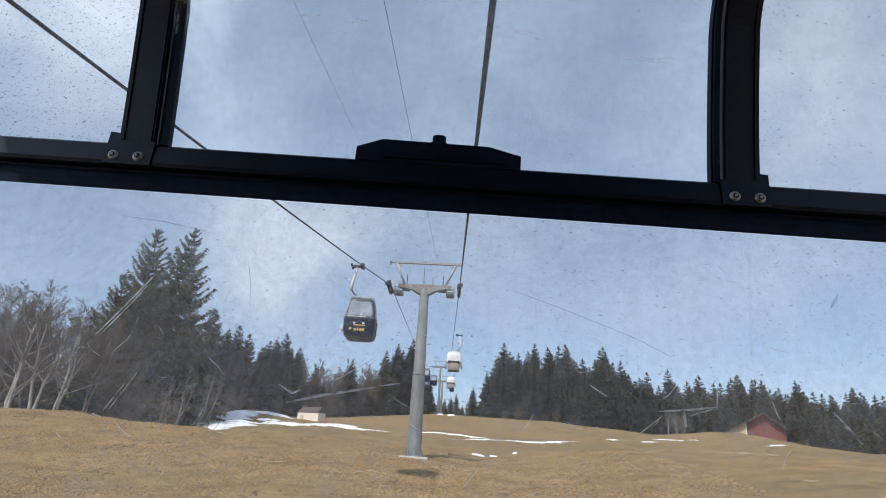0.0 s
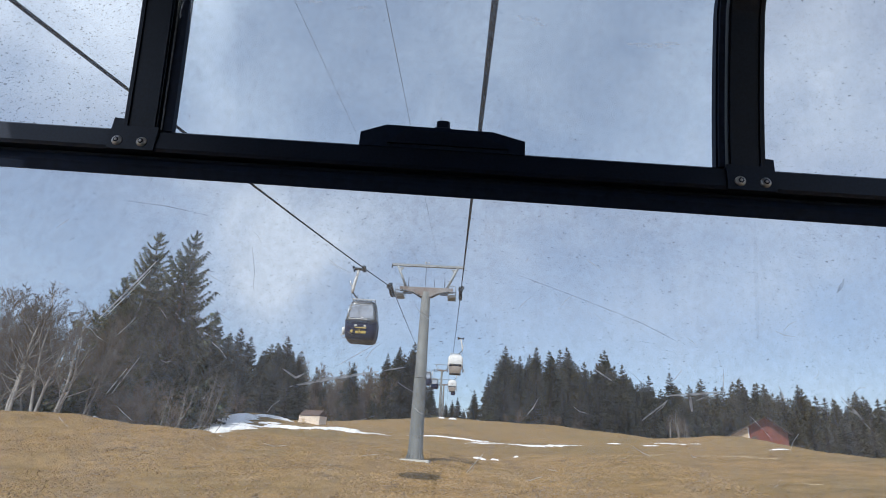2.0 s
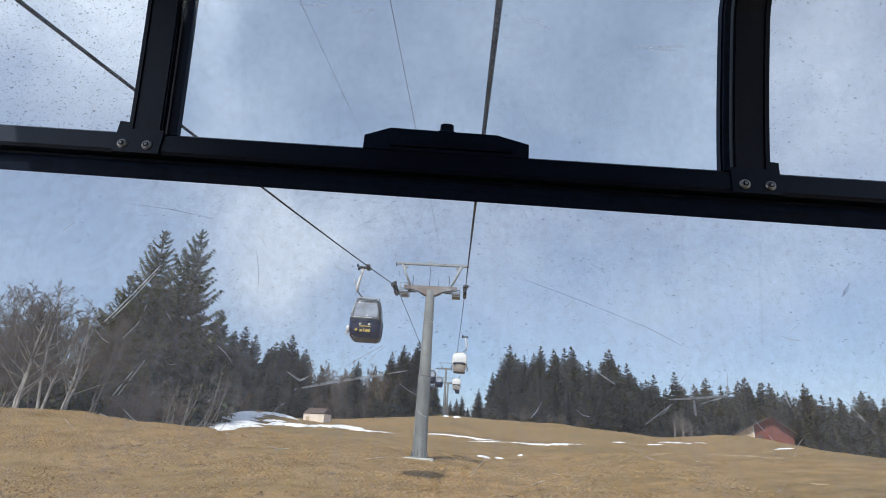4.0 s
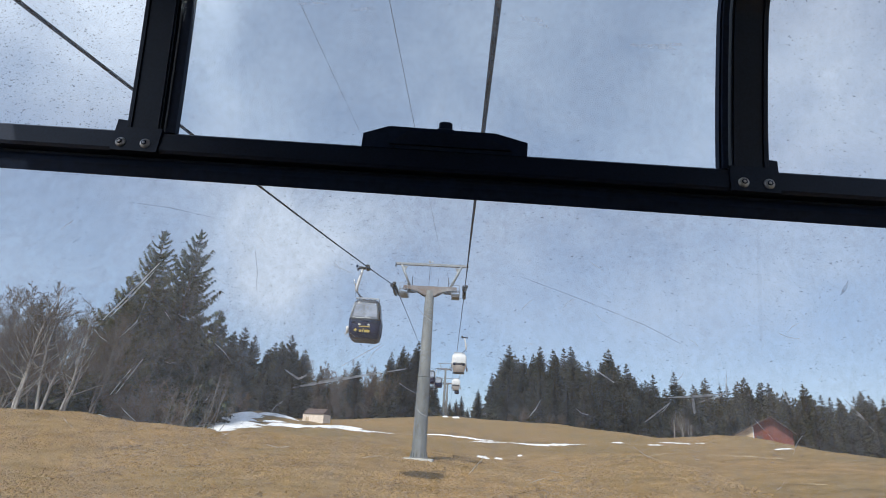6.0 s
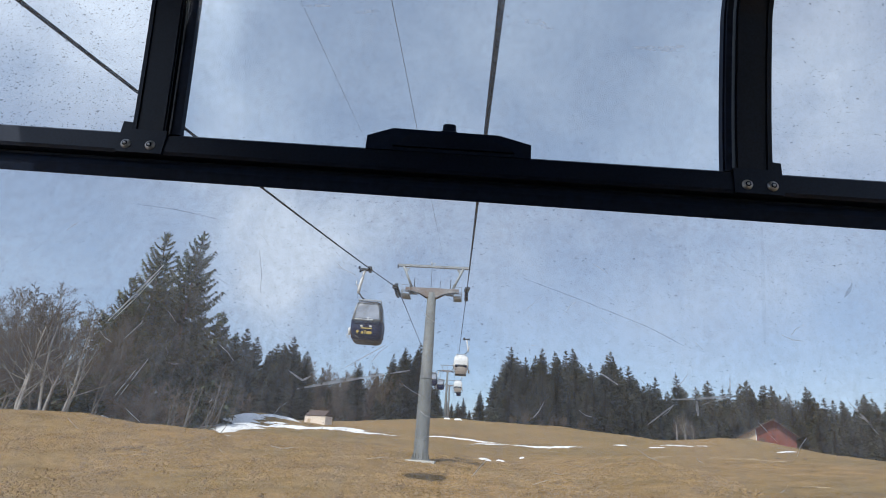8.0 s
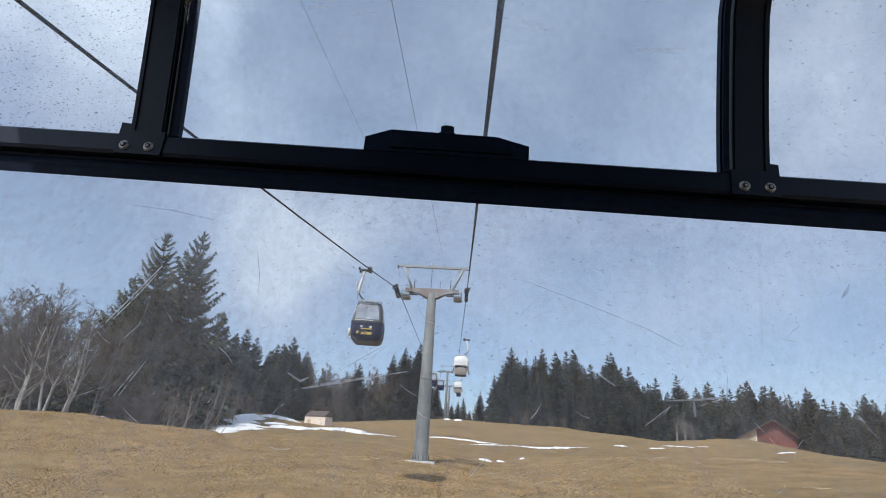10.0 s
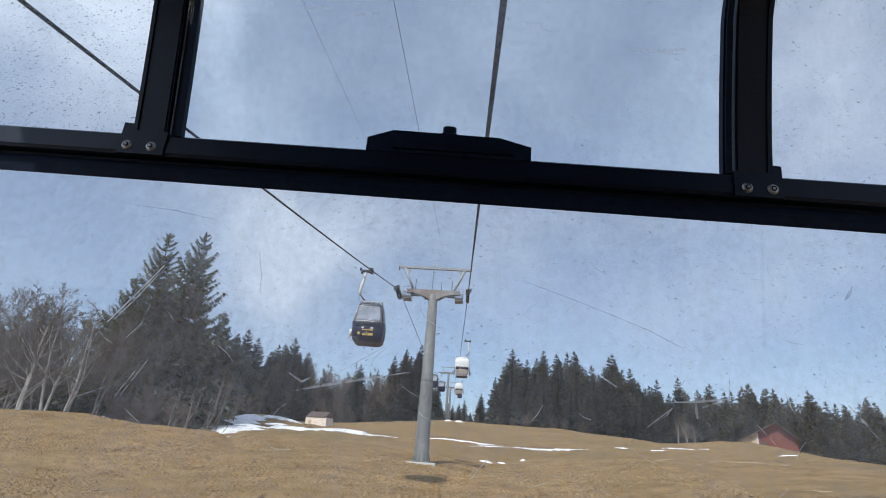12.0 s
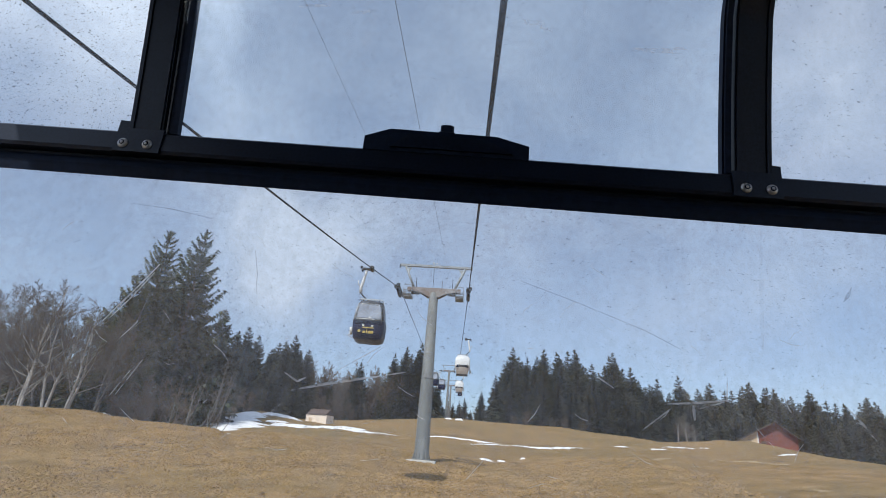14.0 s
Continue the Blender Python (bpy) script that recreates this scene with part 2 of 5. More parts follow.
def pane_material(name, dust, speck_scale, tint, size=0.16):
    """A clear plastic pane, grazed and dusty, with dried dirt specks."""
    m = bpy.data.materials.new(name)
    m.use_nodes = True
    n, l = m.node_tree.nodes, m.node_tree.links
    n.clear()
    out = n.new("ShaderNodeOutputMaterial")
    clear = n.new("ShaderNodeBsdfTransparent")
    clear.inputs["Color"].default_value = (*tint, 1)
    haze, lit, dirt = n.new("ShaderNodeBsdfTranslucent"), n.new("ShaderNodeBsdfDiffuse"), n.new("ShaderNodeBsdfDiffuse")
    haze.inputs["Color"].default_value = (0.80, 0.85, 0.94, 1)
    lit.inputs["Color"].default_value = (0.6, 0.62, 0.66, 1)
    dirt.inputs["Color"].default_value = (0.08, 0.10, 0.14, 1)
    gloss = n.new("ShaderNodeBsdfGlossy")
    gloss.inputs["Roughness"].default_value = 0.03
    # uneven film of dust
    film = noise_node(n, l, 2.2, 6, 0.65)
    film_r = ramp_node(n, l, film.outputs["Fac"], ((0.3, (dust * 0.72,) * 3), (0.75, (dust * 1.3,) * 3)))
    smut = noise_node(n, l, 45, 4, 0.7)
    smut_r = ramp_node(n, l, smut.outputs["Fac"], ((0.3, (0.55, 0.55, 0.55)), (0.72, (1.65, 1.65, 1.65))))
    cover = mix_node(n, l, "MULTIPLY", 1.0, film_r.outputs["Color"], smut_r.outputs["Color"])
    # streaks left by a wiping cloth
    wipe = noise_node(n, l, 7.0, 5, 0.6, stretch=(2.6, 1, 0.35))
    wipe_r = ramp_node(n, l, wipe.outputs["Fac"], ((0.35, (0.8, 0.8, 0.8)), (0.7, (1.25, 1.25, 1.25))))
    cover = mix_node(n, l, "MULTIPLY", 1.0, cover, wipe_r.outputs["Color"])
    a = n.new("ShaderNodeMixShader")
    l.new(cover, a.inputs["Fac"])
    l.new(clear.outputs["BSDF"], a.inputs[1])
    l.new(haze.outputs["BSDF"], a.inputs[2])
    # specks: few of the cells hold one, stretched a little
    masks = []
    patchy = noise_node(n, l, 1.6, 2, 0.5)
    for scale, cut, rad, slant in ((speck_scale, 0.42, size * 0.85, 0.5), (speck_scale * 2.2, 0.42, size * 1.2, -0.4), (speck_scale * 4.0, 0.6, size * 1.7, 0.2)):
        co, flat, join, mp = n.new("ShaderNodeTexCoord"), n.new("ShaderNodeSeparateXYZ"), n.new("ShaderNodeCombineXYZ"), n.new("ShaderNodeMapping")
        l.new(co.outputs["Object"], flat.inputs["Vector"])
        l.new(flat.outputs["X"], join.inputs["X"])
        l.new(flat.outputs["Z"], join.inputs["Y"])
        mp.inputs["Scale"].default_value = (0.72, 1.3, 1.0)
        mp.inputs["Rotation"].default_value = (0, 0, slant)
        wob = n.new("ShaderNodeTexNoise")
        wob.inputs["Scale"].default_value = 160
        add = n.new("ShaderNodeMixRGB")
        add.inputs["Fac"].default_value = 0.009
        l.new(join.outputs["Vector"], mp.inputs["Vector"])
        l.new(co.outputs["Object"], wob.inputs["Vector"])
        l.new(mp.outputs["Vector"], add.inputs["Color1"])
        l.new(wob.outputs["Color"], add.inputs["Color2"])
        vor = n.new("ShaderNodeTexVoronoi")
        vor.voronoi_dimensions = "2D"
        vor.inputs["Scale"].default_value = scale
        l.new(add.outputs["Color"], vor.inputs["Vector"])
        near = n.new("ShaderNodeMath")
        near.operation = "LESS_THAN"
        # the radius varies from cell to cell
        sep = n.new("ShaderNodeSeparateColor")
        l.new(vor.outputs["Color"], sep.inputs["Color"])
        size_of = n.new("ShaderNodeMath")
        size_of.operation = "MULTIPLY"
        l.new(sep.outputs["Green"], size_of.inputs[0])
        size_of.inputs[1].default_value = rad
        l.new(vor.outputs["Distance"], near.inputs[0])
        l.new(size_of.outputs[0], near.inputs[1])
        # thicker in some places than in others
        shift = n.new("ShaderNodeMath")
        shift.operation = "MULTIPLY_ADD"
        l.new(patchy.outputs["Fac"], shift.inputs[0])
        shift.inputs[1].default_value, shift.inputs[2].default_value = -0.9, cut + 0.45
        pick = n.new("ShaderNodeMath")
        pick.operation = "GREATER_THAN"
        l.new(sep.outputs["Red"], pick.inputs[0])
        l.new(shift.outputs[0], pick.inputs[1])
        both = n.new("ShaderNodeMath")
        both.operation = "MULTIPLY"
        l.new(near.outputs[0], both.inputs[0])
        l.new(pick.outputs[0], both.inputs[1])
        masks.append(both.outputs[0])
    most = masks[0]
    for extra in masks[1:-1]:
        up = n.new("ShaderNodeMath")
        up.operation = "MAXIMUM"
        l.new(most, up.inputs[0])
        l.new(extra, up.inputs[1])
        most = up.outputs[0]
    total = n.new("ShaderNodeMath")
    total.operation = "MAXIMUM"
    l.new(most, total.inputs[0])
    l.new(masks[-1], total.inputs[1])
    fade = n.new("ShaderNodeMath")
    fade.operation = "MULTIPLY"
    l.new(total.outputs[0], fade.inputs[0])
    fade.inputs[1].default_value = 0.46
    b = n.new("ShaderNodeMixShader")
    l.new(fade.outputs[0], b.inputs["Fac"])
    l.new(a.outputs["Shader"], b.inputs[1])
    l.new(dirt.outputs["BSDF"], b.inputs[2])
    c = n.new("ShaderNodeMixShader")
    c.inputs["Fac"].default_value = 0.035
    l.new(b.outputs["Shader"], c.inputs[1])
    l.new(gloss.outputs["BSDF"], c.inputs[2])
    l.new(c.outputs["Shader"], out.inputs["Surface"])
    return m


def graze_material(name, colour, alpha):
    """A scratch or smear in a pane: partly clear, partly matt."""
    m = bpy.data.materials.new(name)
    m.use_nodes = True
    n, l = m.node_tree.nodes, m.node_tree.links
    n.clear()
    out, mix = n.new("ShaderNodeOutputMaterial"), n.new("ShaderNodeMixShader")
    clear, matt = n.new("ShaderNodeBsdfTransparent"), n.new("ShaderNodeBsdfTranslucent")
    matt.inputs["Color"].default_value = (*colour, 1)
    br = noise_node(n, l, 40, 3, 0.6)
    r = ramp_node(n, l, br.outputs["Fac"], ((0.3, (alpha * 0.3,) * 3), (0.7, (alpha * 1.4,) * 3)))
    l.new(r.outputs["Color"], mix.inputs["Fac"])
    l.new(clear.outputs["BSDF"], mix.inputs[1])
    l.new(matt.outputs["BSDF"], mix.inputs[2])
    l.new(mix.outputs["Shader"], out.inputs["Surface"])
    return m


def rope_material():
    """Greased wire rope: dark strands with a worn bright crown on each."""
    m, n, l, p = material("wire_rope", 0.7, 0.0, 0.15)
    co, mp, wav = n.new("ShaderNodeTexCoord"), n.new("ShaderNodeMapping"), n.new("ShaderNodeTexWave")
    mp.inputs["Rotation"].default_value = (0.6, 0, 0.5)
    wav.inputs["Scale"].default_value, wav.inputs["Distortion"].default_value = 9.0, 2.5
    l.new(co.outputs["Object"], mp.inputs["Vector"])
    l.new(mp.outputs["Vector"], wav.inputs["Vector"])
    l.new(ramp_node(n, l, wav.outputs["Fac"], ((0.55, (0.002, 0.003, 0.008)), (0.95, (0.026, 0.030, 0.042)))).outputs["Color"], p.inputs["Base Color"])
    bump(n, l, p, wav.outputs["Fac"], 0.7, 0.01)
    return m


GRASS = meadow_material()
TUFT = grainy("dry_tussock", (0.178, 0.115, 0.054), (0.320, 0.213, 0.101), 0.6, 0.95, fine=6, spec=0.1)
SNOW = grainy("old_snow", (0.76, 0.75, 0.74), (0.90, 0.89, 0.88), 0.8, 0.7, bump_by=0.05, fine=5)
NEEDLES = foliage_material("spruce_needles", (0.022, 0.023, 0.015), (0.088, 0.090, 0.060))
PALE_GRASS = grainy("bleached_grass", (0.31, 0.228, 0.128), (0.43, 0.325, 0.20), 0.5, 0.95, bump_by=0.03, fine=6, spec=0.1)
NEAR_NEEDLES = foliage_material("spruce_needles_near", (0.009, 0.013, 0.007), (0.104, 0.118, 0.070), 1.1, 0.25, 2.1)
SOIL = grainy("bare_earth", (0.105, 0.066, 0.033), (0.165, 0.108, 0.056), 0.7, 0.95, bump_by=0.03, fine=5)
BARK = grainy("spruce_bark", (0.07, 0.05, 0.04), (0.15, 0.11, 0.09), 2.0, 0.9, bump_by=0.02)
PALE_BARK = grainy("pale_bark", (0.20, 0.185, 0.165), (0.44, 0.41, 0.37), 1.5, 0.85, bump_by=0.01)
BIRCH_BARK = grainy("birch_bark", (0.13, 0.118, 0.10), (0.33, 0.305, 0.27), 1.5, 0.85, bump_by=0.01)
GREY_BARK = grainy("grey_bark", (0.09, 0.08, 0.07), (0.22, 0.20, 0.175), 1.5, 0.9, bump_by=0.01)
TWIG = grainy("bare_twigs", (0.078, 0.062, 0.050), (0.165, 0.135, 0.110), 0.6, 0.9, vary=0.3)
RUSSET = grainy("russet_twigs", (0.12, 0.09, 0.062), (0.22, 0.17, 0.125), 0.6, 0.9, vary=0.25)
BROWN_SHEET = grainy("rusty_brown_roofing", (0.075, 0.05, 0.042), (0.13, 0.09, 0.075), 0.8, 0.8, bump_by=0.01)
STEEL = grainy("galvanised_steel", (0.118, 0.122, 0.117), (0.205, 0.209, 0.200), 0.9, 0.72, 0.1, fine=7, stretch=(1, 1, 0.35))
STEEL_LIGHT = grainy("worn_steel", (0.21, 0.23, 0.24), (0.34, 0.36, 0.37), 1.5, 0.55, 0.2, fine=12)
DARK_STEEL = grainy("dark_steel", (0.03, 0.033, 0.038), (0.08, 0.085, 0.09), 3, 0.55, 0.4)
CONCRETE = grainy("concrete", (0.38, 0.36, 0.32), (0.52, 0.50, 0.45), 1.2, 0.9, bump_by=0.01)
PALE_WALL = grainy("cream_render", (0.78, 0.66, 0.54), (0.86, 0.75, 0.63), 0.6, 0.9, bump_by=0.01)
RED_WOOD = grainy("red_stained_boards", (0.085, 0.026, 0.019), (0.215, 0.056, 0.036), 0.8, 0.8, fine=1.8, stretch=(3, 1, 0.3), vary=0.15)
TAN_WOOD = grainy("weathered_boards", (0.46, 0.34, 0.22), (0.60, 0.46, 0.31), 0.8, 0.85, stretch=(3, 1, 0.3), vary=0.15)
ROOFING = grainy("grey_roofing", (0.09, 0.085, 0.08), (0.15, 0.14, 0.13), 0.7, 0.85, bump_by=0.01)
BLUE_PAINT = grainy("dark_blue_paint", (0.010, 0.014, 0.045), (0.020, 0.025, 0.075), 2, 0.4, spec=0.25)
WHITE_PAINT = grainy("white_paint", (0.58, 0.58, 0.57), (0.72, 0.72, 0.70), 1.5, 0.4)
YELLOW_PAINT = grainy("yellow_paint", (0.48, 0.36, 0.07), (0.60, 0.46, 0.12), 4, 0.5)
SILVER = grainy("silver_paint", (0.42, 0.43, 0.44), (0.54, 0.55, 0.56), 2, 0.35, 0.5)
RUSTY_STEEL = grainy("rust_stained_steel", (0.17, 0.12, 0.095), (0.30, 0.29, 0.285), 1.1, 0.7, 0.1, fine=9)
GRATING = grainy("blue_grey_grating", (0.17, 0.205, 0.25), (0.25, 0.29, 0.34), 3, 0.6, 0.1)
ROOF_GREY = grainy("dark_grey_roof", (0.05, 0.055, 0.065), (0.10, 0.105, 0.115), 2, 0.3, 0.3)
TUB = grainy("off_white_shell", (0.58, 0.54, 0.51), (0.70, 0.66, 0.63), 2, 0.5)
SMOKED = grainy("smoked_glazing", (0.10, 0.105, 0.11), (0.17, 0.175, 0.18), 1.5, 0.12, spec=0.9)
UNDERSIDE = grainy("worn_underside", (0.03, 0.032, 0.04), (0.12, 0.12, 0.125), 7, 0.7, 0.2)
BLACK_ALU = grainy("black_powder_coat", (0.0062, 0.0102, 0.0235), (0.0105, 0.0168, 0.035), 3, 0.40, fine=160, spec=0.22)
BLACK_RUBBER = grainy("black_rubber", (0.009, 0.0155, 0.034), (0.0135, 0.022, 0.047), 6, 0.6, spec=0.12)
SCREW = grainy("stainless_steel", (0.42, 0.42, 0.43), (0.62, 0.61, 0.60), 90, 0.38, 0.75)
TRIM = grainy("satin_trim", (0.05, 0.06, 0.075), (0.09, 0.105, 0.13), 30, 0.4, 0.1)
CABIN_GREY = grainy("dark_cabin_lining", (0.03, 0.032, 0.036), (0.05, 0.053, 0.058), 2, 0.8, fine=90)
ROPE = rope_material()
WIRE = grainy("dull_wire", (0.10, 0.105, 0.12), (0.16, 0.165, 0.18), 2, 0.6)
PANE_LOW = pane_material("dusty_pane", 0.142, 40, (0.922, 0.94, 0.963), 0.078)
PANE_TOP = pane_material("tinted_dusty_pane", 0.145, 30, (0.895, 0.955, 1.0), 0.05)
PANE_SIDE = pane_material("side_dusty_pane", 0.10, 40, (1.0, 1.0, 1.0), 0.09)
PANE_SUNNY = pane_material("thickly_dusty_pane", 0.07, 44, (1.0, 1.0, 1.0), 0.13)
GRAZE = graze_material("pane_graze", (0.93, 0.94, 0.96), 0.42)
SCRATCH = graze_material("deep_scratch", (0.97, 0.97, 0.98), 0.8)
STREAK = graze_material("faint_streak", (0.45, 0.48, 0.55), 0.07)
FAINT = graze_material("faint_smudge", (0.95, 0.96, 0.98), 0.3)
SMEAR = graze_material("pane_smear", (0.25, 0.27, 0.32), 0.35)

# ---------------------------------------------------------------- terrain
# height of the hillside: profiles along the lift line at six distances to its side
ROW_Y = (-3000, -60, -20, 0, 27, 39, 48, 64, 80, 92, 120, 160, 200, 260, 400, 3000)
SIDE_X = (-110, -38, -4, 26, 52, 80)
PROFILE = np.array((
    (-20, -14, -9, -6, -2.4, 0.4, 2.3, 1.6, 2.6, 3.8, 6.0, 9.5, 13, 18, 26, 30),
    (-20, -14, -9, -6, -2.6, 0.5, 2.5, 0.7, 1.3, 3.3, 5.2, 7.0, 7.6, 8, 8, 0),
    (-20, -16, -9.5, -6.1, -1.9, -0.05, 0.35, 0.8, 1.7, 2.5, 5.3, 10.2, 12.1, 12.6, 8, -40),
    (-20, -14, -8, -4.5, -0.6, 0.6, 1.2, 1.6, 2.1, 2.7, 5.4, 10.2, 9.5, 7, 4, -40),
    (-20, -13, -7, -4, 0.2, 1.0, 1.6, 2.2, 2.9, 3.8, 7.4, 6.6, 4, 2, 0, -40),
    (-20, -12, -7, -4, 0.0, 0.4, 0.7, 1.0, 1.3, 1.6, 2.0, 1, 0, -2, -4, -40)))


def height(x, y):
    """Height of the bare ground at plan positions (numpy arrays or numbers)."""
    x, y = np.asarray(x, float), np.asarray(y, float)
    cols = []
    for row in PROFILE:
        z = 0
        for k in (-7, -3.5, 0, 3.5, 7):
            z = z + np.interp(y + k * np.clip(np.abs(y) / 60, 0.5, 2.2), ROW_Y, row) / 5
        cols.append(z)
    out = cols[0] + 0 * x
    for i in range(len(SIDE_X) - 1):
        u = np.clip((x - SIDE_X[i]) / (SIDE_X[i + 1] - SIDE_X[i]), 0, 1)
        out = out + (cols[i + 1] - cols[i]) * (0.5 * u + 0.5 * u * u * (3 - 2 * u))
    # the stream gully among the firs, and the low swells of the meadow
    out = out - 3.6 * np.exp(-((x + 48) / 9) ** 2 - ((y - 80) / 17) ** 2)
    out = out + 1.5 * np.exp(-((x + 35) / 7) ** 2 - ((y - 97) / 10) ** 2)
    out = out - 1.2 * np.exp(-((x - 45) / 6) ** 2 - ((y - 118) / 20) ** 2) + 0.9 * np.exp(-((x - 58) / 6) ** 2 - ((y - 122) / 12) ** 2) - 0.8 * np.exp(-((x - 88) / 12) ** 2 - ((y - 118) / 30) ** 2)
    out = out + 3.0 * np.exp(-np.abs((x + 43) / 6) ** 3 - ((y - 64) / 5) ** 2)
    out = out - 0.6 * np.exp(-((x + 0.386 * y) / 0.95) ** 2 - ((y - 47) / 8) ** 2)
    out = out - 1.7 * np.exp(-((x + 48) / 14) ** 2 - ((y - 57) / 13) ** 2) - 0.35 * np.exp(-((x + 24) / 7) ** 2 - ((y - 56) / 10) ** 2)
    out = out - 1.0 * np.exp(-((x - 4.5) / 6) ** 2 - ((y - 46) / 10) ** 2)
    near = np.exp(-(np.abs(y - 60) / 160) ** 2)
    out = out + near * (0.16 * np.sin(0.31 * x + 0.12 * y) * np.sin(0.23 * y - 0.1 * x) + 0.07 * np.sin(0.9 * x + 0.4 * y + 1) * np.sin(0.7 * y - 0.5 * x))
    return out


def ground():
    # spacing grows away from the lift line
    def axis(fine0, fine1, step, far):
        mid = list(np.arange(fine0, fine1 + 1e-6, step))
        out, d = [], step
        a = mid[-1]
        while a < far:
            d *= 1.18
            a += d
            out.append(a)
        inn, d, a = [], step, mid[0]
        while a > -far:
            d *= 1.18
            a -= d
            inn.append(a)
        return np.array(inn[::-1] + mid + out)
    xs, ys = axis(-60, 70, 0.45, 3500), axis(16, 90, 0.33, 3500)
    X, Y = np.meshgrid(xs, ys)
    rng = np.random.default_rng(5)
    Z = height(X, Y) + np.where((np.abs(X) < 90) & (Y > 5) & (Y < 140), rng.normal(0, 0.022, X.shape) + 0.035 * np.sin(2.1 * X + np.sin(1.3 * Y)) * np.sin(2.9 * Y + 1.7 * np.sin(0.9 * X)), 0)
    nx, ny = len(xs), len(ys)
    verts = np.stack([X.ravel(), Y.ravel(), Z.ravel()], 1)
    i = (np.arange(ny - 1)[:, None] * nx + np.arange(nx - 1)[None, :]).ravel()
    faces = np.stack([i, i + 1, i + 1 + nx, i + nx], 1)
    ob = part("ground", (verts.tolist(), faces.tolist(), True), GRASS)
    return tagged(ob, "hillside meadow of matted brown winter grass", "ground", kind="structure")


def tussocks(count, box, seed):
    """Low matted cushions of grass, thicker in drifts."""
    rng = np.random.default_rng(seed)
    x, y = rng.uniform(box[0], box[1], count), rng.uniform(box[2], box[3], count)
    keep = (np.sin(0.5 * x + 0.3 * y) * np.sin(0.45 * y - 0.3 * x) + rng.normal(0, 0.5, count)) > -0.15
    x, y = x[keep], y[keep]
    z = height(x, y)
    verts, faces, n = [], [], 7
    for k in range(len(x)):
        r, h, turn = rng.uniform(0.05, 0.17), rng.uniform(0.03, 0.085), rng.uniform(0, 6.28)
        long, first = rng.uniform(0.9, 1.5), len(verts)
        ox, oy = rng.uniform(-0.5, 0.5, 2) * r
        verts.append((x[k] + ox * 0.6, y[k] + oy * 0.6, z[k] + h))
        for ring, zz in ((0.55, 0.75), (1.0, -0.5)):
            for a in range(n):
                t = 6.283 * a / n + turn
                q = ring * r * rng.uniform(0.75, 1.2)
                verts.append((x[k] + q * long * math.cos(t), y[k] + q * math.sin(t), z[k] + h * zz * (rng.uniform(0.7, 1.2) if ring < 1 else 1)))
        for a in range(n):
            b = (a + 1) % n
            faces.append((first, first + 1 + a, first + 1 + b))
            faces.append((first + 1 + a, first + 1 + n + a, first + 1 + n + b, first + 1 + b))
    return tagged(part("grass", (verts, faces), TUFT), "matted cushions of dry brown meadow grass", "grass", kind="stuff")


def snow_patch(ends, width, seed, thick=0.14, label="thin streak of melting snow lying in the brown meadow", mat=None):
    """A streak of old snow along a line of plan points, ragged at its rim."""
    rng = random.Random(seed)
    pts = [Vector((*p, 0)) for p in ends]
    lens = [0]
    for a, b in zip(pts, pts[1:]):
        lens.append(lens[-1] + (b - a).length)
    n, m = max(24, int(lens[-1] / 0.35)), 10
    ph = [rng.uniform(0, 6.28) for _ in range(6)]
    verts = []
    for i in range(n + 1):
        s = lens[-1] * i / n
        k = max(j for j in range(len(lens) - 1) if lens[j] <= s + 1e-6)
        u = (s - lens[k]) / max(1e-6, lens[k + 1] - lens[k])
        p, d = pts[k].lerp(pts[k + 1], u), (pts[k + 1] - pts[k]).normalized()
        side = Vector((-d.y, d.x, 0))
        q = i / n
        base = width * (math.sin(math.pi * q) ** 0.45)
        wl_, wr_ = [base * (0.5 + 0.2 * math.sin(s * f1 + a) + 0.14 * math.sin(s * f2 + b) + rng.uniform(-0.17, 0.17)) for f1, f2, a, b in ((0.7, 2.3, ph[0], ph[1]), (0.9, 1.9, ph[2], ph[3]))]
        for j in range(m + 1):
            t = j / m * 2 - 1
            r = p + side * (t * (wl_ if t < 0 else wr_))
            lift = thick * (1 - abs(t) ** 3) * min(1, 4 * q, 4 * (1 - q)) - 0.02 + 0.03 * math.sin(3.1 * r.x + ph[4]) * math.sin(2.3 * r.y + ph[5])
            if abs(t) > 0.99 or i in (0, n):
                lift = -0.05
            verts.append((r.x, r.y, float(height(r.x, r.y)) + lift))
    faces = [(i * (m + 1) + j, i * (m + 1) + j + 1, (i + 1) * (m + 1) + j + 1, (i + 1) * (m + 1) + j) for i in range(n) for j in range(m)]
    if mat:
        return tagged(part("trodden_path", (verts, faces, True), mat), label, "path", kind="structure")
    ob = part("snow_patch", (verts, faces, True), SNOW)
    return tagged(ob, label, "snow", "snow patches on the meadow")


